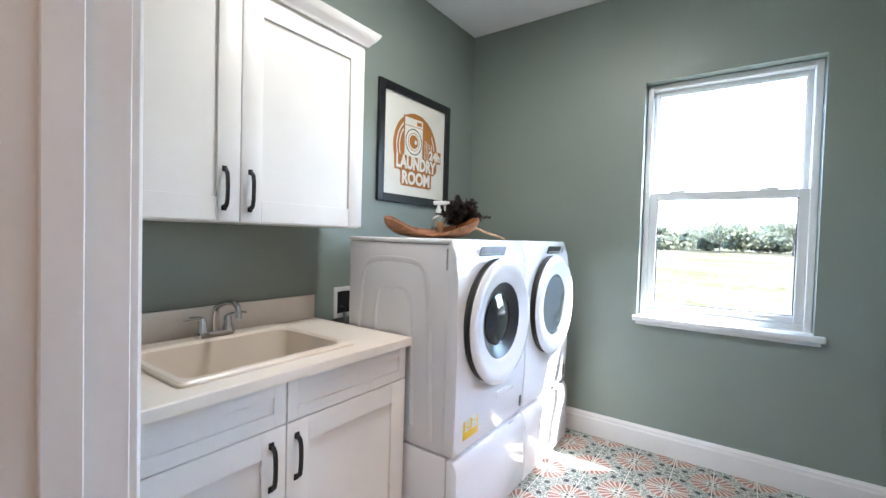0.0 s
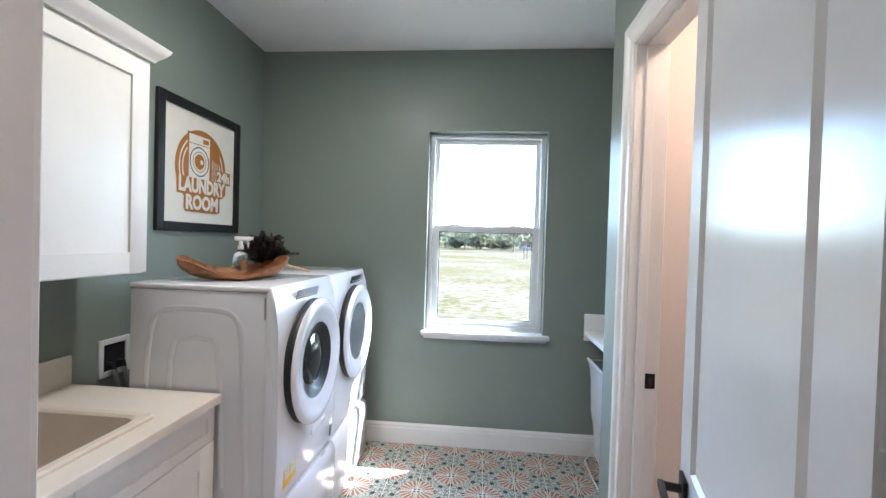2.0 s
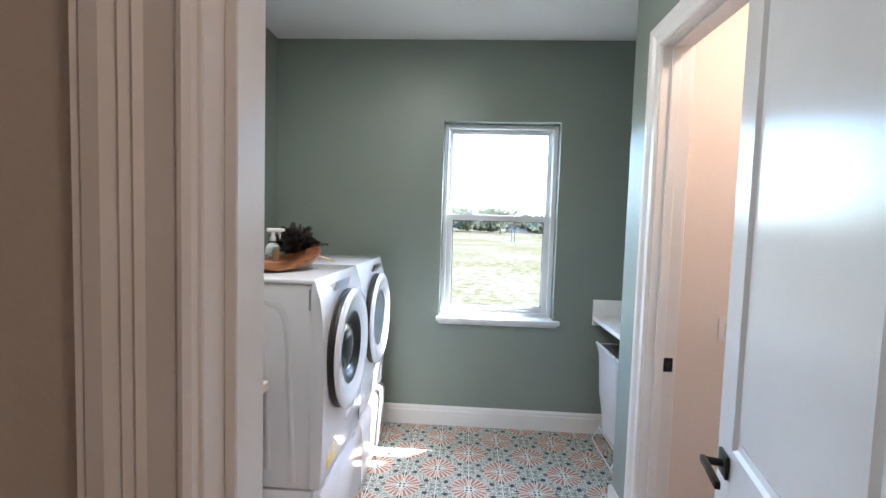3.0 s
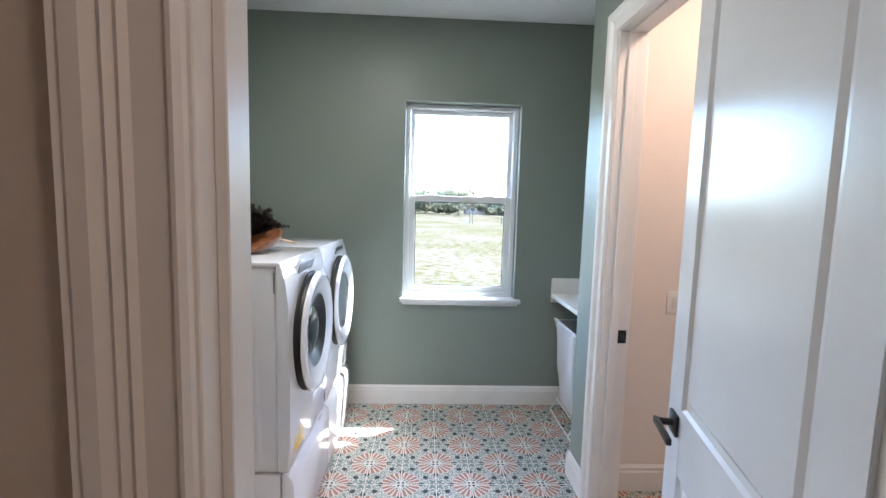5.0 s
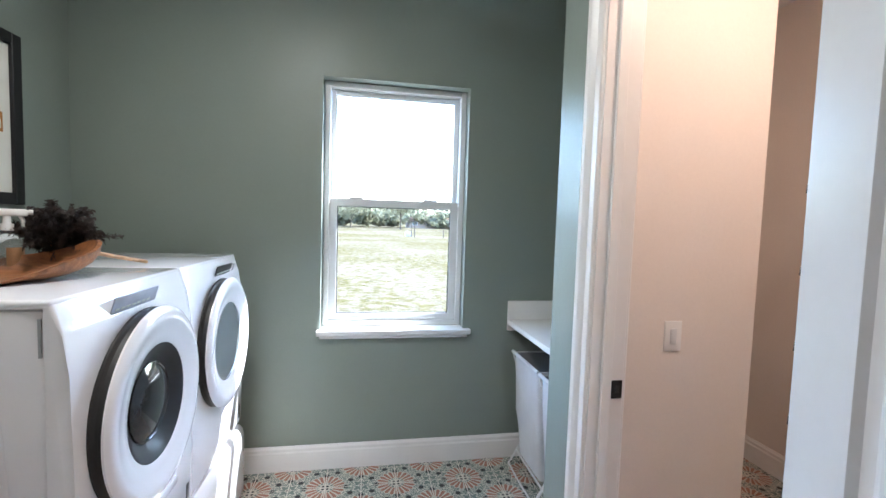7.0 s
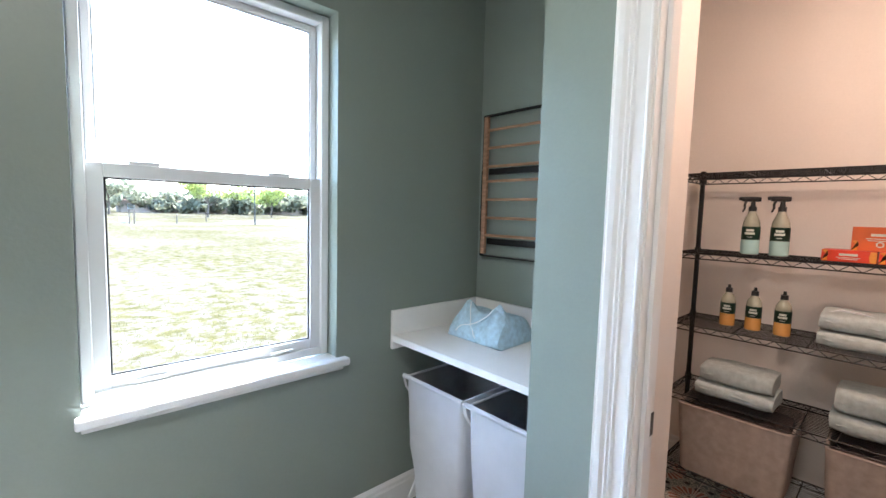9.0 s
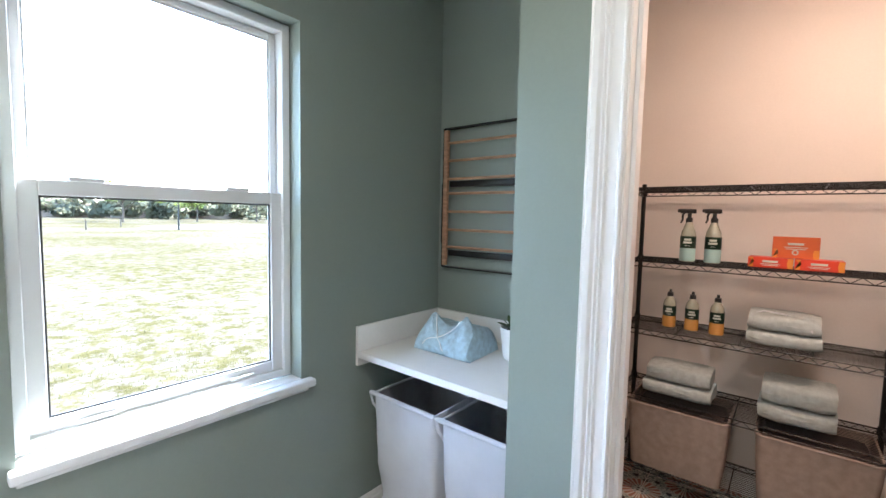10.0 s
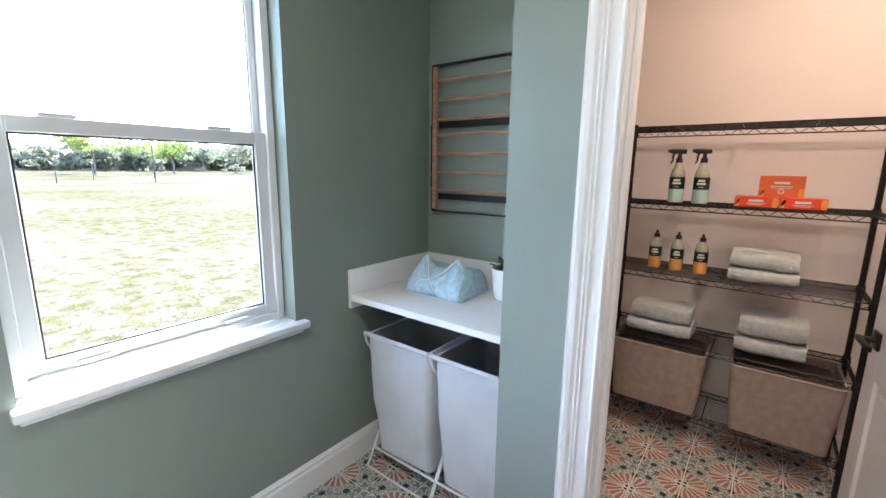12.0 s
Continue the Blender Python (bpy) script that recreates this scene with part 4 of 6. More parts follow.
PX0, PX1, PY0, PY1 = 2.28, 2.65, 1.295, 2.44
LEVELS = (0.195, 0.60, 0.982, 1.365, 1.775)
rack = thing("wire_shelving", ((PX0 + PX1) / 2, (PY0 + PY1) / 2, 0), "black five-tier wire shelving unit against the pantry wall", "shelving")
for x in (PX0, PX1):
    for y in (PY0, PY1):
        post = bmesh.new()
        tube(post, [(x, y, 0.02), (x, y, 1.815)], 0.0128, 12)
        tube(post, [(x, y, 1.812), (x, y, 1.822)], 0.0138, 12)
        for z in LEVELS:
            tube(post, [(x, y, z - 0.03), (x, y, z + 0.012)], [0.0205, 0.0165], 12)
        p = part("post", post, BLACKMETAL, rack)
        part("foot", lathe(bmesh.new(), [(0, -0.0055), (0.02, -0.0055), (0.02, 0.003), (0.008, 0.008), (0.008, 0.03), (0, 0.03)], (x, y, 0), Matrix.Identity(3), 12), BLACKMETAL, p)
for z in LEVELS:
    wire_shelf(rack, PX0, PX1, PY0, PY1, z)


# ---------------------------------------------------------------- small helpers for soft and printed things
def ruffle(bm, amount, scale, seed=0.0):
    """Uneven softness: pushes points about by noise."""
    for v in bm.verts:
        v.co += noise.noise_vector(v.co * scale + Vector((seed, seed * 1.7, seed * 0.3))) * amount
    return bm


def slab(bm, x0, x1, y0, y1, z0, z1, cuts=7, round_=0.5):
    """A soft slab: a box divided evenly and rounded off like a cushion."""
    made = bmesh.ops.create_cube(bm, size=2.0)
    bmesh.ops.subdivide_edges(bm, edges=list({e for v in made["verts"] for e in v.link_edges}), cuts=cuts, use_grid_fill=True)
    verts = [v for v in bm.verts if v.tag is False]
    for v in verts:
        c = v.co.copy()
        k = (abs(c.x) ** 6 + abs(c.y) ** 6 + abs(c.z) ** 6) ** (1 / 6)
        c = c.lerp(c / max(k, 1e-6) * max(abs(c.x), abs(c.y), abs(c.z)), round_)
        v.co = Vector(((x0 + x1) / 2 + c.x * (x1 - x0) / 2, (y0 + y1) / 2 + c.y * (y1 - y0) / 2, (z0 + z1) / 2 + c.z * (z1 - z0) / 2))
        v.tag = True
    return bm


def disc(bm, y, z, r, x, depth=0.0006, seg=40, inner=0.0):
    """A flat round or ring on a wall that faces +x."""
    turn = Matrix(((0, 0, 1), (1, 0, 0), (0, 1, 0)))
    prof = [(inner, 0), (r, 0), (r, depth), (inner, depth)]
    if inner:
        prof.append((inner, 0))
    return lathe(bm, prof, (x, y, z), turn, seg)


# ---------------------------------------------------------------- poster
poster = thing("framed_poster", (WEST + 0.015, 2.584, 1.563), "framed laundry room print in a black frame on the green wall", "framed print")
Y0, Y1, Z0, Z1 = 2.205, 2.963, 1.563, 2.317
fr = bmesh.new()
for a in ((Y0, Y0 + 0.052, Z0, Z1), (Y1 - 0.052, Y1, Z0, Z1), (Y0 + 0.052, Y1 - 0.052, Z0, Z0 + 0.052), (Y0 + 0.052, Y1 - 0.052, Z1 - 0.052, Z1)):
    box(fr, WEST + 0.001, WEST + 0.024, *a, 0.002, 1)
part("frame", fr, BLACKWOOD, poster)
X = WEST + 0.008
sheet = part("print_paper", block(WEST + 0.003, X, Y0 + 0.05, Y1 - 0.05, Z0 + 0.05, Z1 - 0.05), PAPER, poster, "off-white paper with an ochre print")
W = Y1 - Y0 - 0.104


def at(u, v):
    return Y0 + 0.052 + u * W, Z0 + 0.052 + v * W


cy, cz = at(0.5, 0.5)
part("print_circle", disc(bmesh.new(), cy, cz, 0.36 * W, X), OCHRE, sheet)
for r in (0.315, 0.275):
    part("print_ring", disc(bmesh.new(), cy, cz, r * W, X + 0.0007, 0.0004, 48, (r - 0.014) * W), PAPER, sheet)


def flat(name, corners, x, material):
    """A printed outline, a hair thick, from (u, v) corners."""
    bm = bmesh.new()
    a = [bm.verts.new((x, *at(u, v))) for u, v in corners]
    b = [bm.verts.new((x + 0.0005, *at(u, v))) for u, v in corners]
    n = len(a)
    bm.faces.new(a[::-1]), bm.faces.new(b)
    for k in range(n):
        bm.faces.new((a[k], a[(k + 1) % n], b[(k + 1) % n], b[k]))
    return part(name, bm, material, sheet)


flat("print_shape", [(0.29, 0.27), (0.29, 0.815), (0.62, 0.825), (0.755, 0.755), (0.755, 0.27)], X + 0.0012, OCHRE)
flat("print_shape", [(0.31, 0.29), (0.31, 0.80), (0.60, 0.805), (0.60, 0.29)], X + 0.0018, PAPER)
flat("print_shape", [(0.31, 0.715), (0.60, 0.722), (0.60, 0.728), (0.31, 0.721)], X + 0.0024, OCHRE)
flat("print_shape", [(0.50, 0.742), (0.58, 0.744), (0.58, 0.785), (0.50, 0.783)], X + 0.0024, OCHRE)
for k in range(4):
    u = 0.64 + k * 0.028
    flat("print_shape", [(u, 0.36), (u, 0.62 - k * 0.01), (u + 0.006, 0.62 - k * 0.01), (u + 0.006, 0.36)], X + 0.0018, PAPER)
my, mz = at(0.455, 0.565)
part("print_ring", disc(bmesh.new(), my, mz, 0.135 * W, X + 0.0024, 0.0004, 40, 0.125 * W), INK, sheet)
part("print_ring", disc(bmesh.new(), my, mz, 0.095 * W, X + 0.0024, 0.0004, 40, 0.088 * W), OCHRE, sheet)
part("print_circle", disc(bmesh.new(), my, mz, 0.07 * W, X + 0.0024, 0.0004), OCHRE, sheet)
part("print_circle", disc(bmesh.new(), my + 0.03 * W, mz, 0.022 * W, X + 0.003, 0.0003), PAPER, sheet)
flat("print_shape", [(0.16, 0.255), (0.15, 0.41), (0.86, 0.41), (0.855, 0.30), (0.80, 0.255), (0.765, 0.255), (0.765, 0.115), (0.72, 0.10), (0.27, 0.10), (0.25, 0.13), (0.25, 0.255)], X + 0.0036, OCHRE)
flat("print_shape", [(0.70, 0.40), (0.70, 0.53), (0.93, 0.53), (0.93, 0.40)], X + 0.0036, OCHRE)


def on_wall(u, v, x):
    y, z = at(u, v)
    return Matrix(((0, 0, 1, x), (1, 0, 0, y), (0, 1, 0, z), (0, 0, 0, 1)))


lettering("print_letters", "LAUNDRY", 0.115, on_wall(0.505, 0.335, X + 0.0046), PAPER, sheet, 0.66 * W)
lettering("print_letters", "ROOM", 0.115, on_wall(0.505, 0.18, X + 0.0046), PAPER, sheet, 0.46 * W)
lettering("print_letters", "24h", 0.085, on_wall(0.815, 0.465, X + 0.0046), PAPER, sheet, 0.20 * W)

# ---------------------------------------------------------------- on the washing machine
bowl = thing("dough_bowl", (-0.895, 2.055, 1.338), "carved brown wooden dough bowl on the washing machine", "bowl")
bm = bmesh.new()
way = Vector((0.766, 0.643, 0))
side = Vector((-0.643, 0.766, 0))
N, M = 40, 7
rings = []
for shell_, off in ((0, 0.0), (1, 0.011)):
    for k in (range(M) if not shell_ else range(M - 1, -1, -1)):
        f = k / (M - 1)
        line = []
        for a in range(N):
            th = 2 * math.pi * a / N
            c, s = math.cos(th), math.sin(th)
            rx, ry = 0.245 - off, 0.135 - off
            rim = (1.354 + 0.088 * abs(c) ** 1.5 if s < 0 else 1.354 + 0.028 * s + 0.088 * abs(c) ** 1.5) + 0.006 * math.sin(5 * th + 0.8)
            grow = 0.30 + 0.70 * math.sin(f * math.pi / 2)
            z = 1.339 + off * 1.1 * (1 - f) + (rim - 1.339) * (1 - math.cos(f * math.pi / 2)) ** 1.1
            p = Vector((-0.895, 2.055, z)) + way * c * rx * grow + side * s * ry * grow
            line.append(p)
        rings.append(line)
loft(bm, rings, True, True)
part("bowl_body", ruffle(bm, 0.003, 14), WOODBOWL, bowl)

bottle = thing("spray_bottle", (-0.955, 2.195, 1.338), "clear plastic spray bottle with a white trigger", "spray bottle")
bx, by = -0.955, 2.195
part("bottle", lathe(bmesh.new(), [(0, 1.339), (0.034, 1.339), (0.037, 1.345), (0.037, 1.438), (0.03, 1.455), (0.016, 1.467), (0.0145, 1.478), (0.0, 1.478)], (bx, by, 0), Matrix.Identity(3), 28), CLEAR, bottle)
part("liquid", lathe(bmesh.new(), [(0, 1.3415), (0.033, 1.3415), (0.0345, 1.346), (0.0345, 1.40), (0.0, 1.40)], (bx, by, 0), Matrix.Identity(3), 28), WATER, bottle)
lab = bmesh.new()
arc = [(bx + 0.0376 * math.cos(radians(a)), by + 0.0376 * math.sin(radians(a))) for a in range(-60, 41, 10)]
lo, hi = [lab.verts.new((x, y, 1.365)) for x, y in arc], [lab.verts.new((x, y, 1.425)) for x, y in arc]
for k in range(len(arc) - 1):
    lab.faces.new((lo[k], lo[k + 1], hi[k + 1], hi[k]))
bmesh.ops.solidify(lab, geom=lab.faces[:], thickness=-0.0005)
part("label", lab, PALEWOOD, bottle, "small tan label")


def trigger_head(parent, x, y, z, aim, material, s=1.0):
    """A trigger sprayer on a bottle neck; aim is the nozzle's direction in degrees."""
    bm = bmesh.new()
    tube(bm, [(0, 0, 0), (0, 0, 0.022 * s)], 0.0165 * s, 16)
    tube(bm, [(0, 0, 0.02 * s), (0, 0, 0.05 * s)], [0.011 * s, 0.009 * s], 12)
    box(bm, -0.032 * s, 0.05 * s, -0.011 * s, 0.011 * s, 0.046 * s, 0.07 * s, 0.006 * s, 2)
    tube(bm, [(0.05 * s, 0, 0.06 * s), (0.062 * s, 0, 0.06 * s)], 0.009 * s, 10)
    bm.transform(pose(x, y, z, 0, 0, aim))
    head = part("spray_head", bm, material, parent)
    bm = bmesh.new()
    tube(bm, [(0.03 * s, 0, 0.05 * s), (0.038 * s, 0, 0.032 * s), (0.036 * s, 0, 0.014 * s), (0.045 * s, 0, -0.004 * s)], [0.006 * s, 0.0055 * s, 0.005 * s, 0.004 * s], 8)
    bm.transform(pose(x, y, z, 0, 0, aim))
    part("trigger", bm, material, head)


trigger_head(bottle, bx, by, 1.476, 35, WHITEPLASTIC, 0.95)

duster = thing("feather_duster", (-0.85, 2.25, 1.4), "dark feather duster with a pale wooden handle in the bowl", "feather duster")
rng = random.Random(4)
bm = bmesh.new()
tube(bm, [(-0.865, 2.23, 1.435), (-0.835, 2.32, 1.412), (-0.80, 2.43, 1.382), (-0.75, 2.585, 1.3455)], [0.008, 0.008, 0.0075, 0.0068], 10)
part("handle", bm, PALEWOOD, duster)
bm = bmesh.new()


def strip(bm, points, across, widths):
    left = [bm.verts.new(p - across * w) for p, w in zip(points, widths)]
    right = [bm.verts.new(p + across * w) for p, w in zip(points, widths)]
    for k in range(len(points) - 1):
        bm.faces.new((left[k], right[k], right[k + 1], left[k + 1]))


def feather(bm, root, d, long, droop):
    """A quill that droops, with soft barbs along both of its sides."""
    across = d.cross(Vector((rng.gauss(0, 1), rng.gauss(0, 1), rng.gauss(0, 1)))).normalized()
    line = [root + d * long * f + Vector((0, 0, -droop * f * f)) for f in (0, 0.25, 0.5, 0.75, 1.0)]
    line = [Vector((p.x, p.y, max(p.z, 1.365))) for p in line]
    strip(bm, line, across, (0.001, 0.001, 0.0008, 0.0006, 0.0003))
    for k in range(46):
        f = 0.12 + 0.88 * k / 45
        n = min(3, int(f * 4))
        p = line[n].lerp(line[n + 1], f * 4 - n)
        reach = 0.026 * math.sin(math.pi * min(1.0, f * 0.86 + 0.1)) ** 0.6 * rng.uniform(0.7, 1.25)
        for s in (-1, 1):
            out = (across * s + d * 0.55 + Vector((rng.gauss(0, 0.5), rng.gauss(0, 0.5), rng.gauss(0, 0.5)))).normalized()
            tip = p + out * reach + Vector((0, 0, -0.006))
            strip(bm, (p, p.lerp(tip, 0.55) + Vector((0, 0, 0.002)), tip), d, (0.0020, 0.0019, 0.0006))


base = Vector((-0.848, 2.292, 1.425))
spine = Vector((-0.10, -0.20, 0.42)).normalized()
for _ in range(230):
    d = (spine * 0.8 + Vector((rng.gauss(0, 0.7), rng.gauss(0, 0.7), rng.gauss(0, 0.45)))).normalized()
    if d.z < -0.05:
        continue
    feather(bm, base + spine * rng.uniform(0, 0.075) + Vector((rng.gauss(0, 0.02), rng.gauss(0, 0.02), rng.gauss(0, 0.01))), d, rng.uniform(0.04, 0.115), rng.uniform(0.005, 0.045))
tagged(part("plume", bm, FEATHER, duster), "ruffled dark brown feathers")

# ---------------------------------------------------------------- wall fittings
outlet = thing("washer_outlet_box", (WEST, 1.977, 0.955), "white recessed washer outlet box in the green wall", "outlet box")
bm = bmesh.new()
for a in ((1.892, 1.915, 0.87, 1.045), (2.039, 2.062, 0.87, 1.045), (1.915, 2.039, 0.87, 0.895), (1.915, 2.039, 1.02, 1.045)):
    box(bm, WEST + 0.0005, WEST + 0.012, *a, 0.002, 1)
part("flange", bm, WHITEPLASTIC, outlet)
# Flat plate with no hollow; the box's dark inside is put into its colour.
part("dark_plate", block(WEST + 0.0005, WEST + 0.003, 1.915, 2.039, 0.895, 1.02), DARKPLASTIC, outlet)
for y in (1.947, 2.002):
    part("valve", tube(bmesh.new(), [(WEST + 0.003, y, 0.93), (WEST + 0.03, y, 0.93), (WEST + 0.036, y, 0.90)], 0.009, 10), DARKPLASTIC, outlet)
    hose = [(WEST + 0.034, y, 0.905), (WEST + 0.045, y, 0.86), (WEST + 0.06, y + 0.03, 0.7), (WEST + 0.08, y + 0.06, 0.45)]
    part("hose", tube(bmesh.new(), hose, 0.01, 8), GREYPLASTIC, outlet)

switch = thing("light_switch", (1.407, 2.25, 1.097), "white rocker light switch on the pantry wall", "light switch")
part("plate", block(1.366, 1.448, 2.2435, 2.2498, 1.032, 1.160, 0.003), WHITEPLASTIC, switch)
part("rocker", block(1.392, 1.422, 2.2395, 2.2432, 1.064, 1.128, 0.002), VINYL, switch)

# The hall's fixture is an unseen addition to carry its brightening lamp.
for x, y, label in ((-0.35, 1.8, "white flush ceiling light of the laundry room"), (1.6, 1.4, "white flush ceiling light of the pantry"), (0.8, -0.35, "added white flush ceiling light, unseen, that brightens the hall")):
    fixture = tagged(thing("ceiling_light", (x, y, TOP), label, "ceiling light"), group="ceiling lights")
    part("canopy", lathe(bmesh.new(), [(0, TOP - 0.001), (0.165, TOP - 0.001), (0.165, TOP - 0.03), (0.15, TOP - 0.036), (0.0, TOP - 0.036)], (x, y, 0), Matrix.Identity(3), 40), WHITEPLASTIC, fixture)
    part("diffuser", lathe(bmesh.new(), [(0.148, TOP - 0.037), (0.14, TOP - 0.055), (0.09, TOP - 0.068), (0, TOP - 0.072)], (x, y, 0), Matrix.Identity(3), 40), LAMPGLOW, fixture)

# ---------------------------------------------------------------- folding nook
nook = thing("folding_shelf", (1.34, 2.85, 0.9), "white fixed folding shelf with raised back edge in the nook", "shelf")
part("shelf_board", block(1.047, NOOK_E - 0.001, NOOK_S + 0.001, NORTH - 0.001, 0.893, 0.925, 0.003), TRIM, nook)
part("upstand", block(1.045, NOOK_E - 0.02, NORTH - 0.02, NORTH - 0.0008, 0.853, 1.048, 0.003), TRIM, nook)
part("upstand", block(NOOK_E - 0.0195, NOOK_E - 0.0008, NOOK_S + 0.002, NORTH - 0.0008, 0.9255, 1.048, 0.003), TRIM, nook)
part("cleat", block(1.3, NOOK_E - 0.02, NORTH - 0.02, NORTH - 0.0008, 0.815, 0.8525, 0.002), TRIM, nook)


def soft_bag(x0, x1, y0, y1, z0, z1, seed):
    rings = []
    levels = 9
    for k in range(levels + 1):
        f = k / levels
        t = 0.046 * (1 - f) ** 1.2
        bulge = 0.003 * math.sin(math.pi * f)
        rings.append(rounded(x0 + t - bulge, x1 - t, y0 + t * 0.6 - bulge, y1 - t * 0.6 + bulge, 0.03, z0 + (z1 - z0) * f, 5))
    for k in range(levels, 0, -1):
        f = k / levels
        t = 0.046 * (1 - f) ** 1.2 + 0.006
        bulge = 0.003 * math.sin(math.pi * f)
        rings.append(rounded(x0 + t - bulge, x1 - t, y0 + t * 0.6 - bulge, y1 - t * 0.6 + bulge, 0.028, z0 + 0.006 + (z1 - z0 - 0.006) * f, 5))
    outer, inner = bmesh.new(), bmesh.new()
    loft(outer, rings[:levels + 1], close_first=True)
    loft(inner, rings[levels + 1:], close_last=True)
    return ruffle(outer, 0.007, 9, seed), ruffle(inner, 0.005, 9, seed)


def hamper(y0, y1, label, seed):
    x0, x1, zt = 1.06, 1.50, 0.742
    ob = thing("laundry_hamper", ((x0 + x1) / 2, (y0 + y1) / 2, 0), label, "laundry hamper", "hampers under the shelf")
    outer, inner = soft_bag(x0 + 0.004, x1 - 0.004, y0 + 0.006, y1 - 0.006, 0.105, zt, seed)
    bag = part("bag", outer, CANVAS, ob, "white canvas bag")
    part("lining", inner, GREYLINER, bag, "dark grey lining")
    hem = bmesh.new()
    for a, b in (((x0, y0), (x0, y1)), ((x1, y0), (x1, y1))):
        tube(hem, [(*a, zt), (*b, zt)], 0.011, 10)
    tube(hem, [(x0, y0 + 0.012, zt - 0.004), (x1, y0 + 0.012, zt - 0.004)], 0.006, 8), tube(hem, [(x0, y1 - 0.012, zt - 0.004), (x1, y1 - 0.012, zt - 0.004)], 0.006, 8)
    part("rim", hem, CANVAS, bag)
    for s, y in ((0, y0 - 0.004), (1, y1 + 0.004)):
        for a, b in ((x0, x1), (x1, x0)):
            leg = [(a, y, zt), (a + (b - a) * 0.04, y, zt - 0.06), (a + (b - a) * 0.5, y + (0.004 if a < b else -0.004), 0.4), (a + (b - a) * 0.96, y, 0.03), (b, y, 0.0085)]
            part("leg", tube(bmesh.new(), leg, 0.0055, 8), WHITEWIRE, ob)
    for x in (x0, x1):
        part("floor_rail", tube(bmesh.new(), [(x, y0, 0.0085), (x - 0.004 if x == x0 else x + 0.004, (y0 + y1) / 2, 0.0075), (x, y1, 0.0085)], 0.0055, 8), WHITEWIRE, ob)
        xx = x + (0.05 if x == x0 else -0.05)
        part("cross_rail", tube(bmesh.new(), [(xx, y0, 0.09), (xx, y1, 0.09)], 0.0065, 8), WHITEWIRE, ob)
    return ob


hamper(2.812, 3.215, "white canvas laundry hamper on a wire stand beside the window wall", 1.0)
hamper(2.412, 2.795, "white canvas laundry hamper on a wire stand beside the partition", 5.0)

robe = thing("folded_robe", (1.42, 3.0, 0.925), "folded pale blue terry robe with white piping on the shelf", "robe")


def robe_height(y):
    """The folded outline seen from the front: two collar points with a notch between them."""
    f = (y - 2.80) / 0.35
    ends = max(0.0, 1 - abs(2 * f - 1) ** 9) ** 0.4
    points = math.exp(-((y - 2.872) / 0.032) ** 2) + 0.9 * math.exp(-((y - 3.065) / 0.034) ** 2)
    return (0.134 + 0.056 * points - 0.012 * math.exp(-((y - 2.972) / 0.03) ** 2)) * ends


def robe_skin(y, s_, lift=0.0):
    """A point on the robe: s_ runs from the front foot over the collar line at 1 to the back foot at 2."""
    h = robe_height(y)
    if s_ <= 1:
        x, z = 1.285 + 0.07 * s_ ** 1.6 - 0.012 * math.sin(math.pi * s_), h * s_ ** 0.8
    else:
        g = s_ - 1
        x, z = 1.355 + 0.2 * g ** 0.8, min(h, 0.125) * (1 - g ** 6) + (h - min(h, 0.125)) * max(0.0, 1 - 5 * g)
    crease = 0.004 * math.sin(17 * s_ + 6 * y) * math.sin(31 * y)
    return Vector((x - lift * 0.8 + crease, y + 0.05 * (x - 1.355), 0.9262 + max(0.0, z + crease * 0.5) + lift * 0.5))


def ribbon(path, width, lift, thick):
    """A flat band of cloth laid on the robe along a path of (y, s_) places."""
    rows = []
    for y, s_ in path:
        rows.append([robe_skin(y - width / 2, s_, lift), robe_skin(y, s_, lift + thick), robe_skin(y + width / 2, s_, lift), robe_skin(y, s_, lift - thick)])
    return loft(bmesh.new(), rows, True, True)


bm = bmesh.new()
grid_ = [[bm.verts.new(robe_skin(2.80 + 0.35 * j / 48, 2 * k / 30)) for k in range(31)] for j in range(49)]
for ga, gb in zip(grid_, grid_[1:]):
    for k in range(30):
        bm.faces.new((ga[k], ga[k + 1], gb[k + 1], gb[k]))
loose = [e for e in bm.edges if e.is_boundary]
bmesh.ops.holes_fill(bm, edges=loose)
bmesh.ops.recalc_face_normals(bm, faces=bm.faces[:])
part("robe_body", bm, TERRYBLUE, robe, "folded pale blue terry cloth")
for foot, tip, wide in ((3.055, 2.868, 0.072), (2.985, 3.078, 0.066)):
    path = [(foot + (tip - foot) * k / 10, 0.10 + 0.88 * k / 10) for k in range(11)]
    over = 0.006 if tip < foot else 0.002
    lap = part("lapel", ribbon(path, wide, over, 0.005), TERRYBLUE, robe)
    side_ = 1 if tip < foot else -1
    seam = [robe_skin(y + side_ * wide * 0.44, min(0.99, s_), over + 0.006) for y, s_ in path]
    part("piping", tube(bmesh.new(), seam, 0.0034, 6), PIPING, lap, "white piping")
part("fold", ribbon([(2.815, 0.1), (2.812, 0.5), (2.818, 0.95), (2.82, 1.4)], 0.03, 0.006, 0.008), TERRYBLUE, robe)

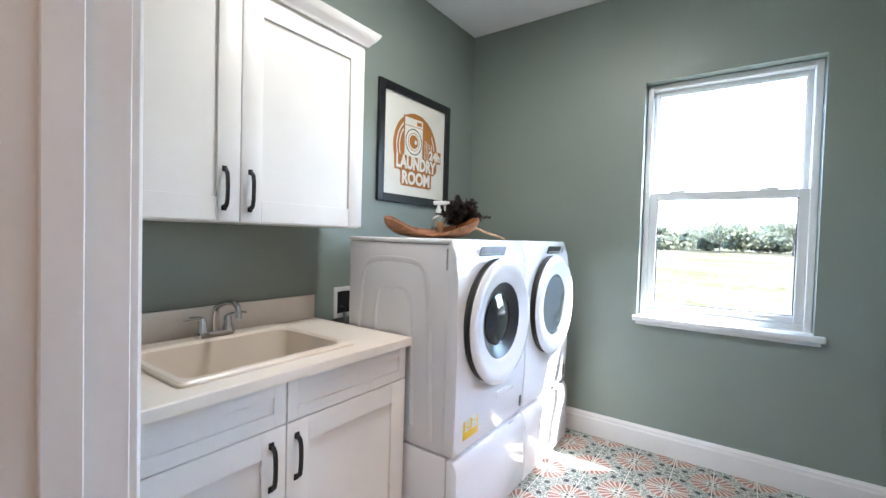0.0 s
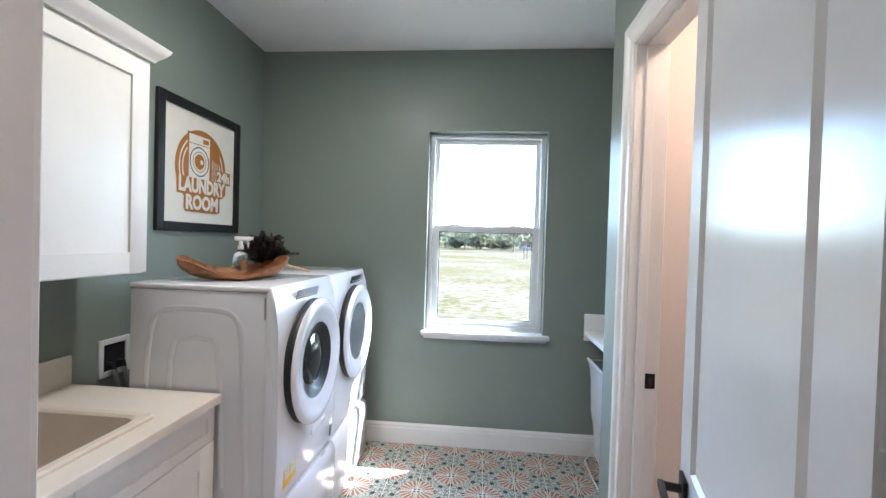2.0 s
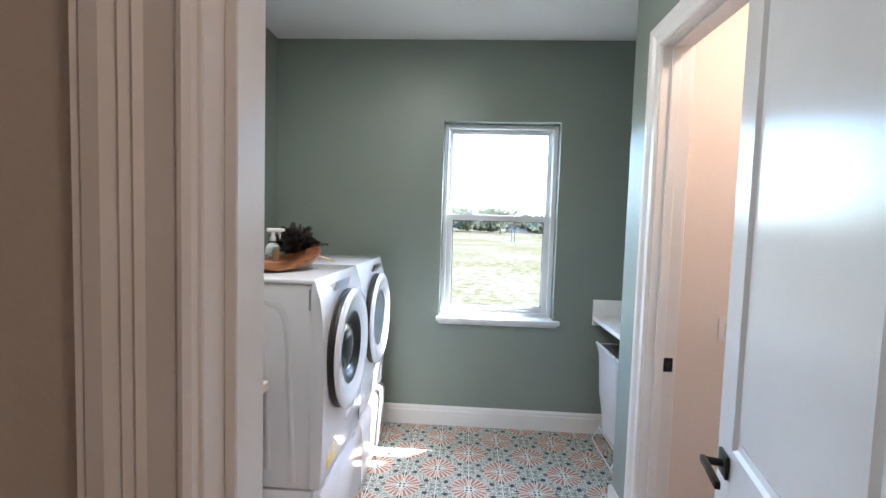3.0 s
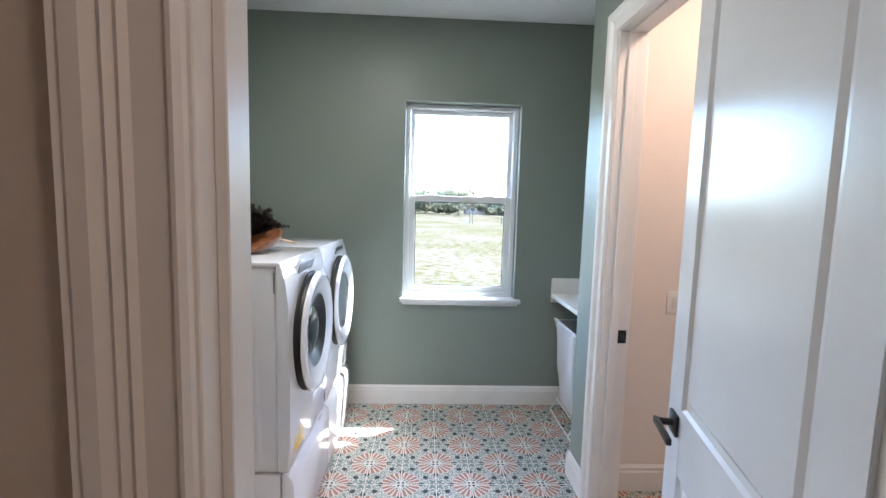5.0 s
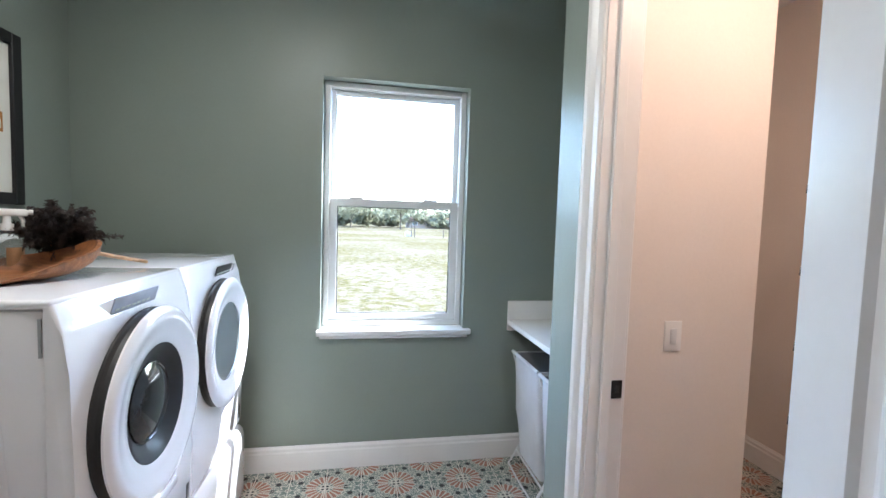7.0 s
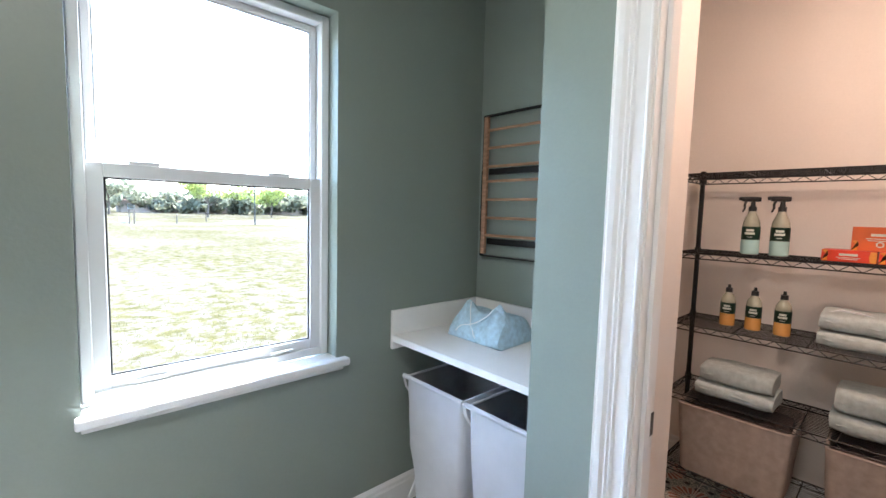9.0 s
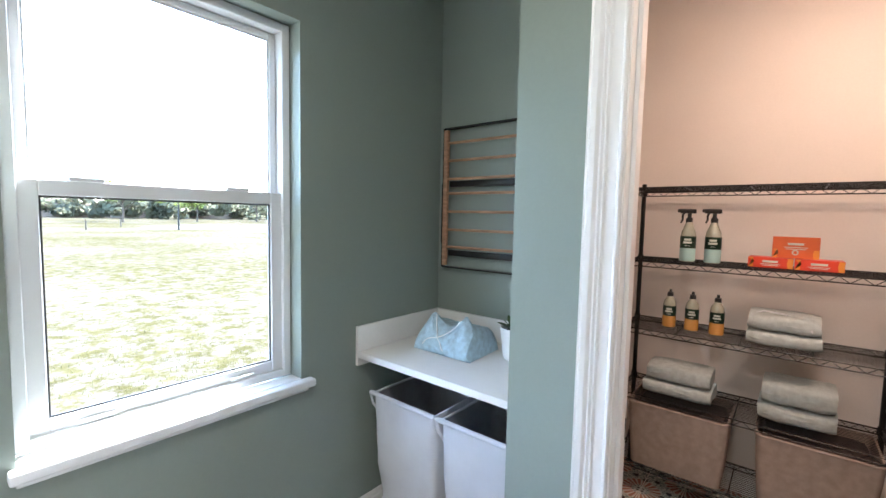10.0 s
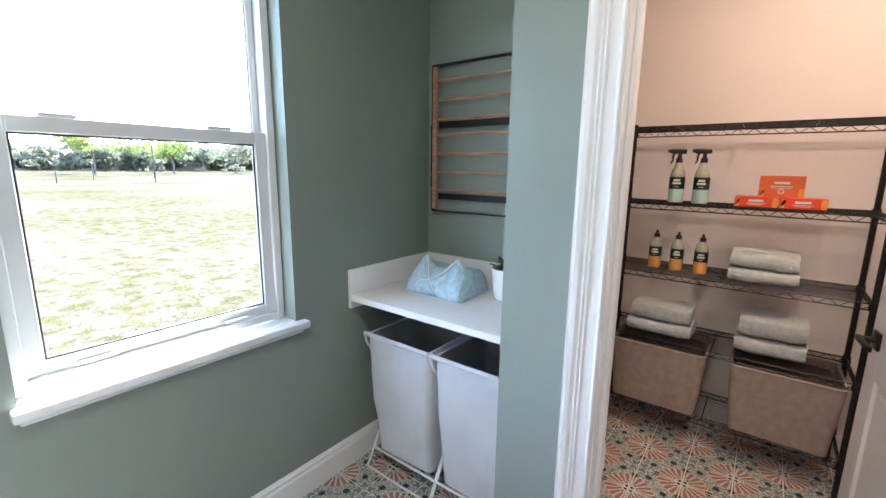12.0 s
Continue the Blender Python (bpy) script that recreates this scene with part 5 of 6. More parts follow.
pot = thing("potted_plant", (1.48, 2.675, 0.925), "small green plant in a white pot on the shelf", "plant")
part("pot", lathe(bmesh.new(), [(0, 0.9255), (0.048, 0.9255), (0.057, 0.935), (0.073, 1.072), (0.071, 1.078), (0.064, 1.072), (0.061, 1.057), (0, 1.052)], (1.48, 2.675, 0), Matrix.Identity(3), 32), WHITEPLASTIC, pot)
part("soil", lathe(bmesh.new(), [(0, 1.058), (0.060, 1.0575), (0.060, 1.053), (0, 1.053)], (1.48, 2.675, 0), Matrix.Identity(3), 20), SOIL, pot)
rng = random.Random(9)
for k in range(16):
    bm = bmesh.new()
    th, lean_ = 2 * math.pi * k / 16 + rng.uniform(-0.2, 0.2), rng.uniform(0.25, 1.0)
    out = Vector((math.cos(th), math.sin(th), 0))
    acr = Vector((-math.sin(th), math.cos(th), 0))
    root = Vector((1.48, 2.675, 1.058)) + out * rng.uniform(0.0, 0.025)
    long = rng.uniform(0.06, 0.11)
    rows = []
    for f, w in ((0, 0.15), (0.3, 0.6), (0.6, 1.0), (0.85, 0.6), (1.0, 0.05)):
        p = root + out * long * lean_ * f + Vector((0, 0, long * (1.1 - 0.5 * lean_) * f - 0.03 * f * f))
        rows.append([p - acr * 0.022 * w, p + Vector((0, 0, -0.004 * w)), p + acr * 0.022 * w])
    made = [[bm.verts.new(p) for p in r] for r in rows]
    for a, b in zip(made, made[1:]):
        for i in range(2):
            bm.faces.new((a[i], a[i + 1], b[i + 1], b[i]))
    part("leaf", bm, LEAF, pot)

drier = thing("wall_drying_rack", (1.62, 2.96, 1.32), "black and oak wall-mounted drying rack in the nook", "drying rack")
RY0, RY1, RZ0, RZ1 = 2.66, 3.266, 1.302, 2.088
bm = bmesh.new()
for y in (RY0, RY1):
    box(bm, NOOK_E - 0.0345, NOOK_E - 0.0005, y - 0.003, y + 0.003, RZ0, RZ1, 0.001, 1)
for z in (RZ0, RZ1):
    box(bm, NOOK_E - 0.0345, NOOK_E - 0.0005, RY0 + 0.003, RY1 - 0.003, z - 0.003, z + 0.003, 0.001, 1)
part("metal_frame", bm, BLACKMETAL, drier, "thin black metal frame")
for y in (RY0 + 0.028, RY1 - 0.028):
    part("stile", block(NOOK_E - 0.05, NOOK_E - 0.028, y - 0.013, y + 0.013, RZ0 + 0.012, RZ1 - 0.012, 0.003), DOWEL, drier, "oak upright")
for z in (2.003, 1.905, 1.803, 1.722, 1.62, 1.518, 1.42):
    part("dowel", tube(bmesh.new(), [(NOOK_E - 0.039, RY0 + 0.04, z), (NOOK_E - 0.039, RY1 - 0.04, z)], 0.0075, 12), DOWEL, drier)
for z in (1.778, 1.388):
    part("cross_bar", block(NOOK_E - 0.03, NOOK_E - 0.001, RY0 + 0.045, RY1 - 0.045, z - 0.019, z + 0.015, 0.002), BLACKMETAL, drier, "flat black metal bar")
part("side_arm", block(NOOK_E - 0.03, NOOK_E - 0.012, RY1 + 0.004, RY1 + 0.012, 1.44, 1.78, 0.002), BLACKMETAL, drier)


# ---------------------------------------------------------------- on the pantry shelves
def towel(x0, x1, y0, y1, z0, z1, label, seed, piped=False):
    ob = thing("folded_towel", ((x0 + x1) / 2, (y0 + y1) / 2, z0), label, "towel", "folded towels")
    h = (z1 - z0) / 2
    bm = bmesh.new()
    rows = []
    n = 14
    for j in range(n + 1):
        f = j / n
        y = y0 + (y1 - y0) * f
        pinch = 1 - 0.10 * abs(2 * f - 1) ** 5
        row = []
        for k in range(28):
            a = 2 * math.pi * k / 28
            c, s = math.cos(a), math.sin(a)
            ex = math.copysign(abs(c) ** 0.35, c)
            ez = math.copysign(abs(s) ** 0.55, s)
            crease = 0.88 if abs(s) < 0.13 and c > 0 else 1.0
            row.append(Vector(((x0 + x1) / 2 + ex * (x1 - x0) / 2 * pinch * crease, y, z0 + h + ez * h * pinch)))
        rows.append(row)
    loft(bm, rows, True, True)
    ruffle(bm, 0.006, 12, seed)
    for v in bm.verts:
        v.co.z = max(v.co.z, z0 + 0.0008)
    body = part("towel_body", bm, TERRYGREY, ob)
    fold = bmesh.new()
    tube(fold, [(x0 + 0.006 + 0.004 * math.sin(j), y0 + (y1 - y0) * j / 12, z0 + h + 0.004 * math.sin(j * 1.3 + seed)) for j in range(1, 12)], 0.0045, 6)
    part("hem", fold, TERRYGREY, body)
    if piped:
        pts = [(x0 + 0.004, y0 + 0.03, z1 - 0.06), (x0 + 0.02, y0 + 0.06, z1 - 0.012), (x0 + 0.07, y0 + 0.14, z1 + 0.004), (x0 + 0.1, y0 + 0.22, z1 + 0.004), (x0 + 0.05, y1 - 0.03, z1 - 0.002)]
        part("piping", tube(bmesh.new(), pts, 0.004, 6), PIPING, body, "white piping")
    return ob


L = [z + 0.0045 for z in LEVELS]
GREY2 = "folded pale grey terry towel in a stack on the wire shelf"
towel(2.335, 2.60, 1.975, 2.315, L[1], L[1] + 0.078, GREY2, 1)
towel(2.345, 2.60, 1.985, 2.30, L[1] + 0.080, L[1] + 0.165, GREY2, 2)
towel(2.355, 2.61, 1.475, 1.775, L[1], L[1] + 0.088, GREY2, 3)
towel(2.355, 2.61, 1.48, 1.765, L[1] + 0.090, L[1] + 0.20, GREY2, 4)
towel(2.335, 2.60, 1.555, 1.845, L[2], L[2] + 0.07, GREY2, 5)
towel(2.34, 2.60, 1.56, 1.84, L[2] + 0.072, L[2] + 0.155, "folded pale grey robe with white piping on a towel", 6, True)


def bin_(y0, y1, label):
    ob = thing("storage_bin", (2.448, (y0 + y1) / 2, L[0]), label, "storage bin", "bins on the bottom shelf")
    x0, x1, z1 = 2.262, 2.635, 0.56
    bm = bmesh.new()
    rings = []
    for f in (0, 0.03, 0.3, 0.6, 1.0):
        t = 0.025 * (1 - f)
        rings.append(rounded(x0 + t, x1 - t, y0 + t, y1 - t, 0.03, L[0] + (z1 - L[0]) * f))
    for f in (1.0, 0.5, 0.06):
        t = 0.025 * (1 - f) + 0.008
        rings.append(rounded(x0 + t, x1 - t, y0 + t, y1 - t, 0.025, L[0] + (z1 - L[0]) * f))
    loft(bm, rings, True, True)
    body = part("bin_body", ruffle(bm, 0.004, 6, y0), GREIGE, ob)
    bm = bmesh.new()
    tube(bm, rounded(x0 + 0.004, x1 - 0.004, y0 + 0.004, y1 - 0.004, 0.03, z1), 0.007, 6, True)
    part("binding", bm, GREIGE, body)
    # A dark slab fills the open bin where only its shaded inside shows.
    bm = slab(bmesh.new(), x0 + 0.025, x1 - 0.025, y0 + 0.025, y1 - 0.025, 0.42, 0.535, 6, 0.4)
    part("shade_fill", ruffle(bm, 0.006, 8), BINSHADE, ob, "dark brown slab for the shaded inside of the bin")


bin_(1.882, 2.372, "greige felt storage bin under the shorter towel stack")
bin_(1.318, 1.775, "greige felt storage bin under the taller towel stack")


def label_wrap(bm, x, y, r, z0, z1):
    lo = [bm.verts.new((x + r * math.cos(2 * math.pi * k / 28), y + r * math.sin(2 * math.pi * k / 28), z0)) for k in range(28)]
    hi = [bm.verts.new((v.co.x, v.co.y, z1)) for v in lo]
    for k in range(28):
        bm.faces.new((lo[k], lo[(k + 1) % 28], hi[(k + 1) % 28], hi[k]))
    bmesh.ops.solidify(bm, geom=bm.faces[:], thickness=-0.0006)
    return bm


def print_bars(parent, x, y, r, z, rows):
    """Unreadable print, as bars on the side of a bottle that faces the doorway."""
    for dz, w, h in rows:
        bm = bmesh.new()
        n = 6
        arc_ = [(x + (r + 0.0008) * math.cos(math.pi + 0.1 + w * (k / n - 0.5) * 2), y + (r + 0.0008) * math.sin(math.pi + 0.1 + w * (k / n - 0.5) * 2)) for k in range(n + 1)]
        lo = [bm.verts.new((px, py, z + dz)) for px, py in arc_]
        hi = [bm.verts.new((px, py, z + dz + h)) for px, py in arc_]
        for k in range(n):
            bm.faces.new((lo[k], lo[k + 1], hi[k + 1], hi[k]))
        part("print_bar", bm, LABELPRINT, parent)


def soap(x, y):
    ob = thing("soap_bottle", (x, y, L[2]), "small bottle of amber soap with a dark green label", "soap bottle", "soap bottles on the shelf")
    z = L[2]
    body = part("bottle", lathe(bmesh.new(), [(0, z), (0.031, z), (0.034, z + 0.005), (0.034, z + 0.128), (0.030, z + 0.15), (0.016, z + 0.172), (0.0135, z + 0.18), (0, z + 0.18)], (x, y, 0), Matrix.Identity(3), 24), CLEARDIM, ob, "hazy clear plastic")
    part("soap_fill", lathe(bmesh.new(), [(0.0312, z + 0.001), (0.0345, z + 0.005), (0.0345, z + 0.066), (0.033, z + 0.066)], (x, y, 0), Matrix.Identity(3), 24), SOAP, body, "amber soap")
    lab = part("label", label_wrap(bmesh.new(), x, y, 0.0345, z + 0.067, z + 0.124), DARKGREEN, body, "dark green label")
    print_bars(lab, x, y, 0.0345, z, ((0.102, 0.42, 0.010), (0.088, 0.55, 0.010), (0.076, 0.3, 0.003)))
    cap = bmesh.new()
    tube(cap, [(x, y, z + 0.178), (x, y, z + 0.2)], [0.0165, 0.0155], 16), tube(cap, [(x, y, z + 0.2), (x, y, z + 0.218)], [0.008, 0.0065], 12)
    part("cap", cap, DARKPLASTIC, ob)


for x, y in ((2.44, 2.215), (2.43, 2.10), (2.42, 1.98)):
    soap(x, y)


def spray(x, y):
    ob = thing("cleaner_spray_bottle", (x, y, L[3]), "clear cleaner spray bottle with mint liquid and black trigger", "spray bottle", "spray bottles on the shelf")
    z = L[3]
    body = part("bottle", lathe(bmesh.new(), [(0, z), (0.036, z), (0.039, z + 0.006), (0.039, z + 0.14), (0.034, z + 0.17), (0.02, z + 0.205), (0.015, z + 0.222), (0, z + 0.222)], (x, y, 0), Matrix.Identity(3), 24), CLEARDIM, ob, "hazy clear plastic")
    part("liquid", lathe(bmesh.new(), [(0.036, z + 0.001), (0.0396, z + 0.006), (0.0396, z + 0.075), (0.038, z + 0.075)], (x, y, 0), Matrix.Identity(3), 24), MINT, body, "mint green lower label")
    lab = part("label", label_wrap(bmesh.new(), x, y, 0.0396, z + 0.076, z + 0.142), DARKGREEN, body, "dark green label")
    print_bars(lab, x, y, 0.0396, z, ((0.118, 0.42, 0.011), (0.102, 0.55, 0.011), (0.088, 0.3, 0.003)))
    trigger_head(ob, x, y, z + 0.22, 130, DARKPLASTIC, 1.05)


for x, y in ((2.45, 2.145), (2.45, 2.025)):
    spray(x, y)


def carton(x0, x1, y0, y1, z0, z1, material, label):
    ob = thing("carton", ((x0 + x1) / 2, (y0 + y1) / 2, z0), label, "carton", "cartons on the shelf")
    body = part("box_body", block(x0, x1, y0, y1, z0, z1, 0.0015, 1), material, ob)
    w, h = y1 - y0, z1 - z0
    for a, b in ((0.0, 0.12), (0.88, 1.0)):
        bm = bmesh.new()
        mid = y0 + w * (a + b) / 2
        pts = [(y0 + w * a + 0.001, z0 + 0.002), (y0 + w * b - 0.001, z0 + 0.002), (mid + (0.25 if a == 0 else -0.25) * w * 0.3, z0 + h * 0.5), (y0 + w * b - 0.001, z1 - 0.002), (y0 + w * a + 0.001, z1 - 0.002)]
        if h > 0.08:
            pts = [(y, z0 + (z - z0) * 0.42) for y, z in pts]
        bm.faces.new([bm.verts.new((x0 - 0.0006, y, z)) for y, z in pts])
        part("print_patch", bm, AMBERBOX, body)
    for f, ww, hh in (((0.62, 0.34, 0.10), (0.5, 0.5, 0.03), (0.42, 0.44, 0.03)) if h > 0.08 else ((0.52, 0.34, 0.2), (0.34, 0.44, 0.05), (0.22, 0.36, 0.05))):
        part("print_bar", block(x0 - 0.0012, x0 - 0.0002, y0 + w * (0.5 - ww / 2), y0 + w * (0.5 + ww / 2), z0 + h * f, z0 + h * (f + hh)), LABELPRINT, body)
    if h > 0.08:
        turn = Matrix(((0, 0, -1), (1, 0, 0), (0, 1, 0)))
        part("print_ring", lathe(bmesh.new(), [(0.008, 0), (0.013, 0), (0.013, 0.001), (0.008, 0.001), (0.008, 0)], (x0 - 0.0001, (y0 + y1) / 2, z0 + h * 0.28), turn, 20), LABELPRINT, body)
    return ob


carton(2.405, 2.52, 1.682, 1.862, L[3], L[3] + 0.052, REDBOX, "flat red and orange carton lying on the wire shelf")
carton(2.40, 2.515, 1.497, 1.677, L[3], L[3] + 0.052, REDBOX, "flat red and orange carton lying on the wire shelf")
carton(2.425, 2.475, 1.588, 1.768, L[3] + 0.053, L[3] + 0.158, ORANGEBOX, "orange carton standing upright on two flat cartons")


# ---------------------------------------------------------------- outdoors
GROUND = -0.35
ground = bmesh.new()
bmesh.ops.create_grid(ground, x_segments=60, y_segments=60, size=1.0, matrix=Matrix.Translation((0, 150, GROUND)) @ Matrix.Diagonal((1500, 1500, 1, 1)))
setting("ground", ground, GRASS, "flat dry meadow with sandy patches", "ground")


def blot(name, cx, cy, rx, ry, seed, z, material, label):
    """A flat patch with a wandering edge that lies on the meadow."""
    bm = bmesh.new()
    n = 60
    edge = []
    for k in range(n):
        a = 2 * math.pi * k / n
        r = 1 + 0.35 * noise.noise(Vector((math.cos(a) * 2 + seed, math.sin(a) * 2, seed)))
        edge.append((cx + math.cos(a) * rx * r, cy + math.sin(a) * ry * r))
    loft(bm, [[(x, y, GROUND - 0.02) for x, y in edge], [(x, y, GROUND + z) for x, y in edge]], False, True)
    return setting(name, bm, material, label, "sand")


blot("sand_patch", 30, 58, 15, 9, 1.0, 0.012, SAND, "bare pale sand beyond the meadow")
blot("sand_patch", 27, 44, 8, 2.0, 3.0, 0.012, SAND, "bare pale sand strip in the meadow")
rng = random.Random(12)
tufts = bmesh.new()
for _ in range(9000):
    d = 4.3 + 30 * rng.random() ** 1.8
    a = radians(rng.uniform(-48, 62))
    x, y = d * math.sin(a), 1.5 + d * math.cos(a)
    if y < NORTH + 0.5 or noise.noise(Vector((x * 0.35, y * 0.35, 0))) < -0.12:
        continue
    for _ in range(4):
        th, h, w = rng.uniform(0, 6.28), rng.uniform(0.015, 0.05), rng.uniform(0.003, 0.006)
        px, py = x + rng.gauss(0, 0.05), y + rng.gauss(0, 0.05)
        lean_ = Vector((math.cos(th), math.sin(th), 0)) * h * rng.uniform(0.2, 0.7)
        acr = Vector((-math.sin(th), math.cos(th), 0)) * w
        p = Vector((px, py, GROUND))
        tufts.faces.new([tufts.verts.new(q) for q in (p - acr, p + acr, p + lean_ + Vector((0, 0, h)))])
BLADE = foliage("grass_blades", (0.10, 0.09, 0.045), (0.15, 0.135, 0.06))
tagged(part("meadow_grass", tufts, BLADE), "short dry grass tufts on the meadow", "grass", kind="stuff")


def leafy(bm, centre, rx, rz, count, size, rng_):
    """A crown of many small leaf clumps with gaps."""
    lobes = [(Vector((rng_.gauss(0, 0.5) * rx, rng_.gauss(0, 0.5) * rx, rng_.uniform(-0.5, 0.6) * rz)), rng_.uniform(0.35, 0.6)) for _ in range(9)]
    for _ in range(count):
        c, s = rng_.choice(lobes)
        d = Vector((rng_.gauss(0, 1), rng_.gauss(0, 1), rng_.gauss(0, 1))).normalized()
        p = centre + c + Vector((d.x * rx * s, d.y * rx * s, d.z * rz * s)) * rng_.uniform(0.7, 1.05)
        n = (d + Vector((rng_.gauss(0, 0.5), rng_.gauss(0, 0.5), rng_.gauss(0, 0.5) + 0.3))).normalized()
        a = n.orthogonal().normalized()
        b = n.cross(a)
        k = size * rng_.uniform(0.6, 1.4)
        bm.faces.new([bm.verts.new(p + a * k * math.cos(t) * rng_.uniform(0.6, 1) + b * k * math.sin(t) * rng_.uniform(0.6, 1) + n * k * 0.2 * math.cos(2 * t)) for t in (0, 1.25, 2.5, 3.8, 5.0)])


TREELIGHT = foliage("light_tree_foliage", (0.14, 0.165, 0.07), (0.28, 0.33, 0.09))


def tree(x, y, height, spread, material, seed, label):
    rng_ = random.Random(seed)
    ob = thing("tree", (x, y, GROUND), label, "tree", "trees beyond the meadow")
    bm = bmesh.new()
    top = Vector((x, y, GROUND + height * 0.55))
    tube(bm, [(x, y, GROUND - 0.1), (x + 0.1, y, GROUND + height * 0.25), top], [height * 0.028, height * 0.02, height * 0.01], 8)
    for k in range(5):
        a = k * 1.26 + seed
        tube(bm, [(x + 0.05, y, GROUND + height * (0.25 + 0.05 * k)), (x + math.cos(a) * spread * 0.35, y + math.sin(a) * spread * 0.35, GROUND + height * (0.45 + 0.05 * k)), (x + math.cos(a) * spread * 0.6, y + math.sin(a) * spread * 0.6, GROUND + height * (0.6 + 0.04 * k))], [height * 0.012, height * 0.008, height * 0.004], 6)
    part("trunk", bm, BARK, ob)
    bm = bmesh.new()
    leafy(bm, Vector((x, y, GROUND + height * 0.66)), spread, height * 0.36, 2200, spread * 0.045, rng_)
    part("crown", bm, material, ob)


for k, (x, y, h, s, m, l) in enumerate((
        (21, 88, 7.0, 4.2, TREELIGHT, "bright green young tree beyond the meadow"), (34, 92, 6.4, 4.0, TREELIGHT, "bright green young tree beyond the sand"),
        (8, 104, 7.5, 4.6, TREELEAF, "dark green broad tree at the meadow edge"), (-4, 112, 7.0, 4.4, TREELEAF, "dark green broad tree at the meadow edge"),
        (-24, 108, 8.2, 5.0, TREELEAF, "dark green broad tree at the meadow edge"), (-42, 104, 8.0, 5.2, TREELEAF, "dark green broad tree at the meadow edge"),
        (48, 96, 7.0, 4.4, TREELEAF, "dark green broad tree at the meadow edge"), (64, 92, 7.6, 4.8, TREELEAF, "dark green broad tree at the meadow edge"),
        (-62, 100, 8.4, 5.2, TREELEAF, "dark green broad tree at the meadow edge"))):
    tree(x, y, h, s, m, k, l)
woods = bmesh.new()
rng = random.Random(21)
for k in range(120):
    a = radians(-64 + 136 * k / 119 + rng.uniform(-0.4, 0.4))
    d = rng.uniform(124, 150)
    h = rng.uniform(5.2, 8.2)
    leafy(woods, Vector((d * math.sin(a), d * math.cos(a), GROUND + h * 0.48)), rng.uniform(3.5, 5.5), h * 0.5, 620, 0.55, rng)
tagged(part("far_woods", woods, TREELEAF), "far line of dark green woods", "woods", kind="stuff")


def house(x, y, w, d, label):
    ob = thing("house", (x, y, GROUND), label, "house", "houses beyond the meadow")
    z = GROUND
    wall = part("wall", block(x - w / 2, x + w / 2, y, y + d, z - 0.1, z + 2.9, 0.02, 1), STUCCO, ob)
    bm = bmesh.new()
    e = 0.5
    low = [bm.verts.new(p) for p in ((x - w / 2 - e, y - e, z + 2.9), (x + w / 2 + e, y - e, z + 2.9), (x + w / 2 + e, y + d + e, z + 2.9), (x - w / 2 - e, y + d + e, z + 2.9))]
    ridge = [bm.verts.new((x - w / 4, y + d / 2, z + 5.0)), bm.verts.new((x + w / 4, y + d / 2, z + 5.0))]
    bm.faces.new(low[::-1]), bm.faces.new((low[0], low[1], ridge[1], ridge[0])), bm.faces.new((low[2], low[3], ridge[0], ridge[1]))
    bm.faces.new((low[1], low[2], ridge[1])), bm.faces.new((low[3], low[0], ridge[0]))
    part("roof", bm, ROOFING, ob)
    for k in range(3):
        wx = x - w / 2 + w * (k + 0.5) / 3
        win = part("window", block(wx - 0.75, wx + 0.75, y - 0.06, y - 0.001, z + 0.9, z + 2.2, 0.01, 1), VINYL, wall)
        part("pane", block(wx - 0.62, wx + 0.62, y - 0.08, y - 0.061, z + 1.0, z + 2.1), HOUSEGLASS, win)


house(19, 132, 13, 9, "beige single-storey house with a dark roof")
house(35, 134, 12, 9, "beige single-storey house with a dark roof")
house(54, 130, 13, 9, "beige single-storey house with a dark roof")

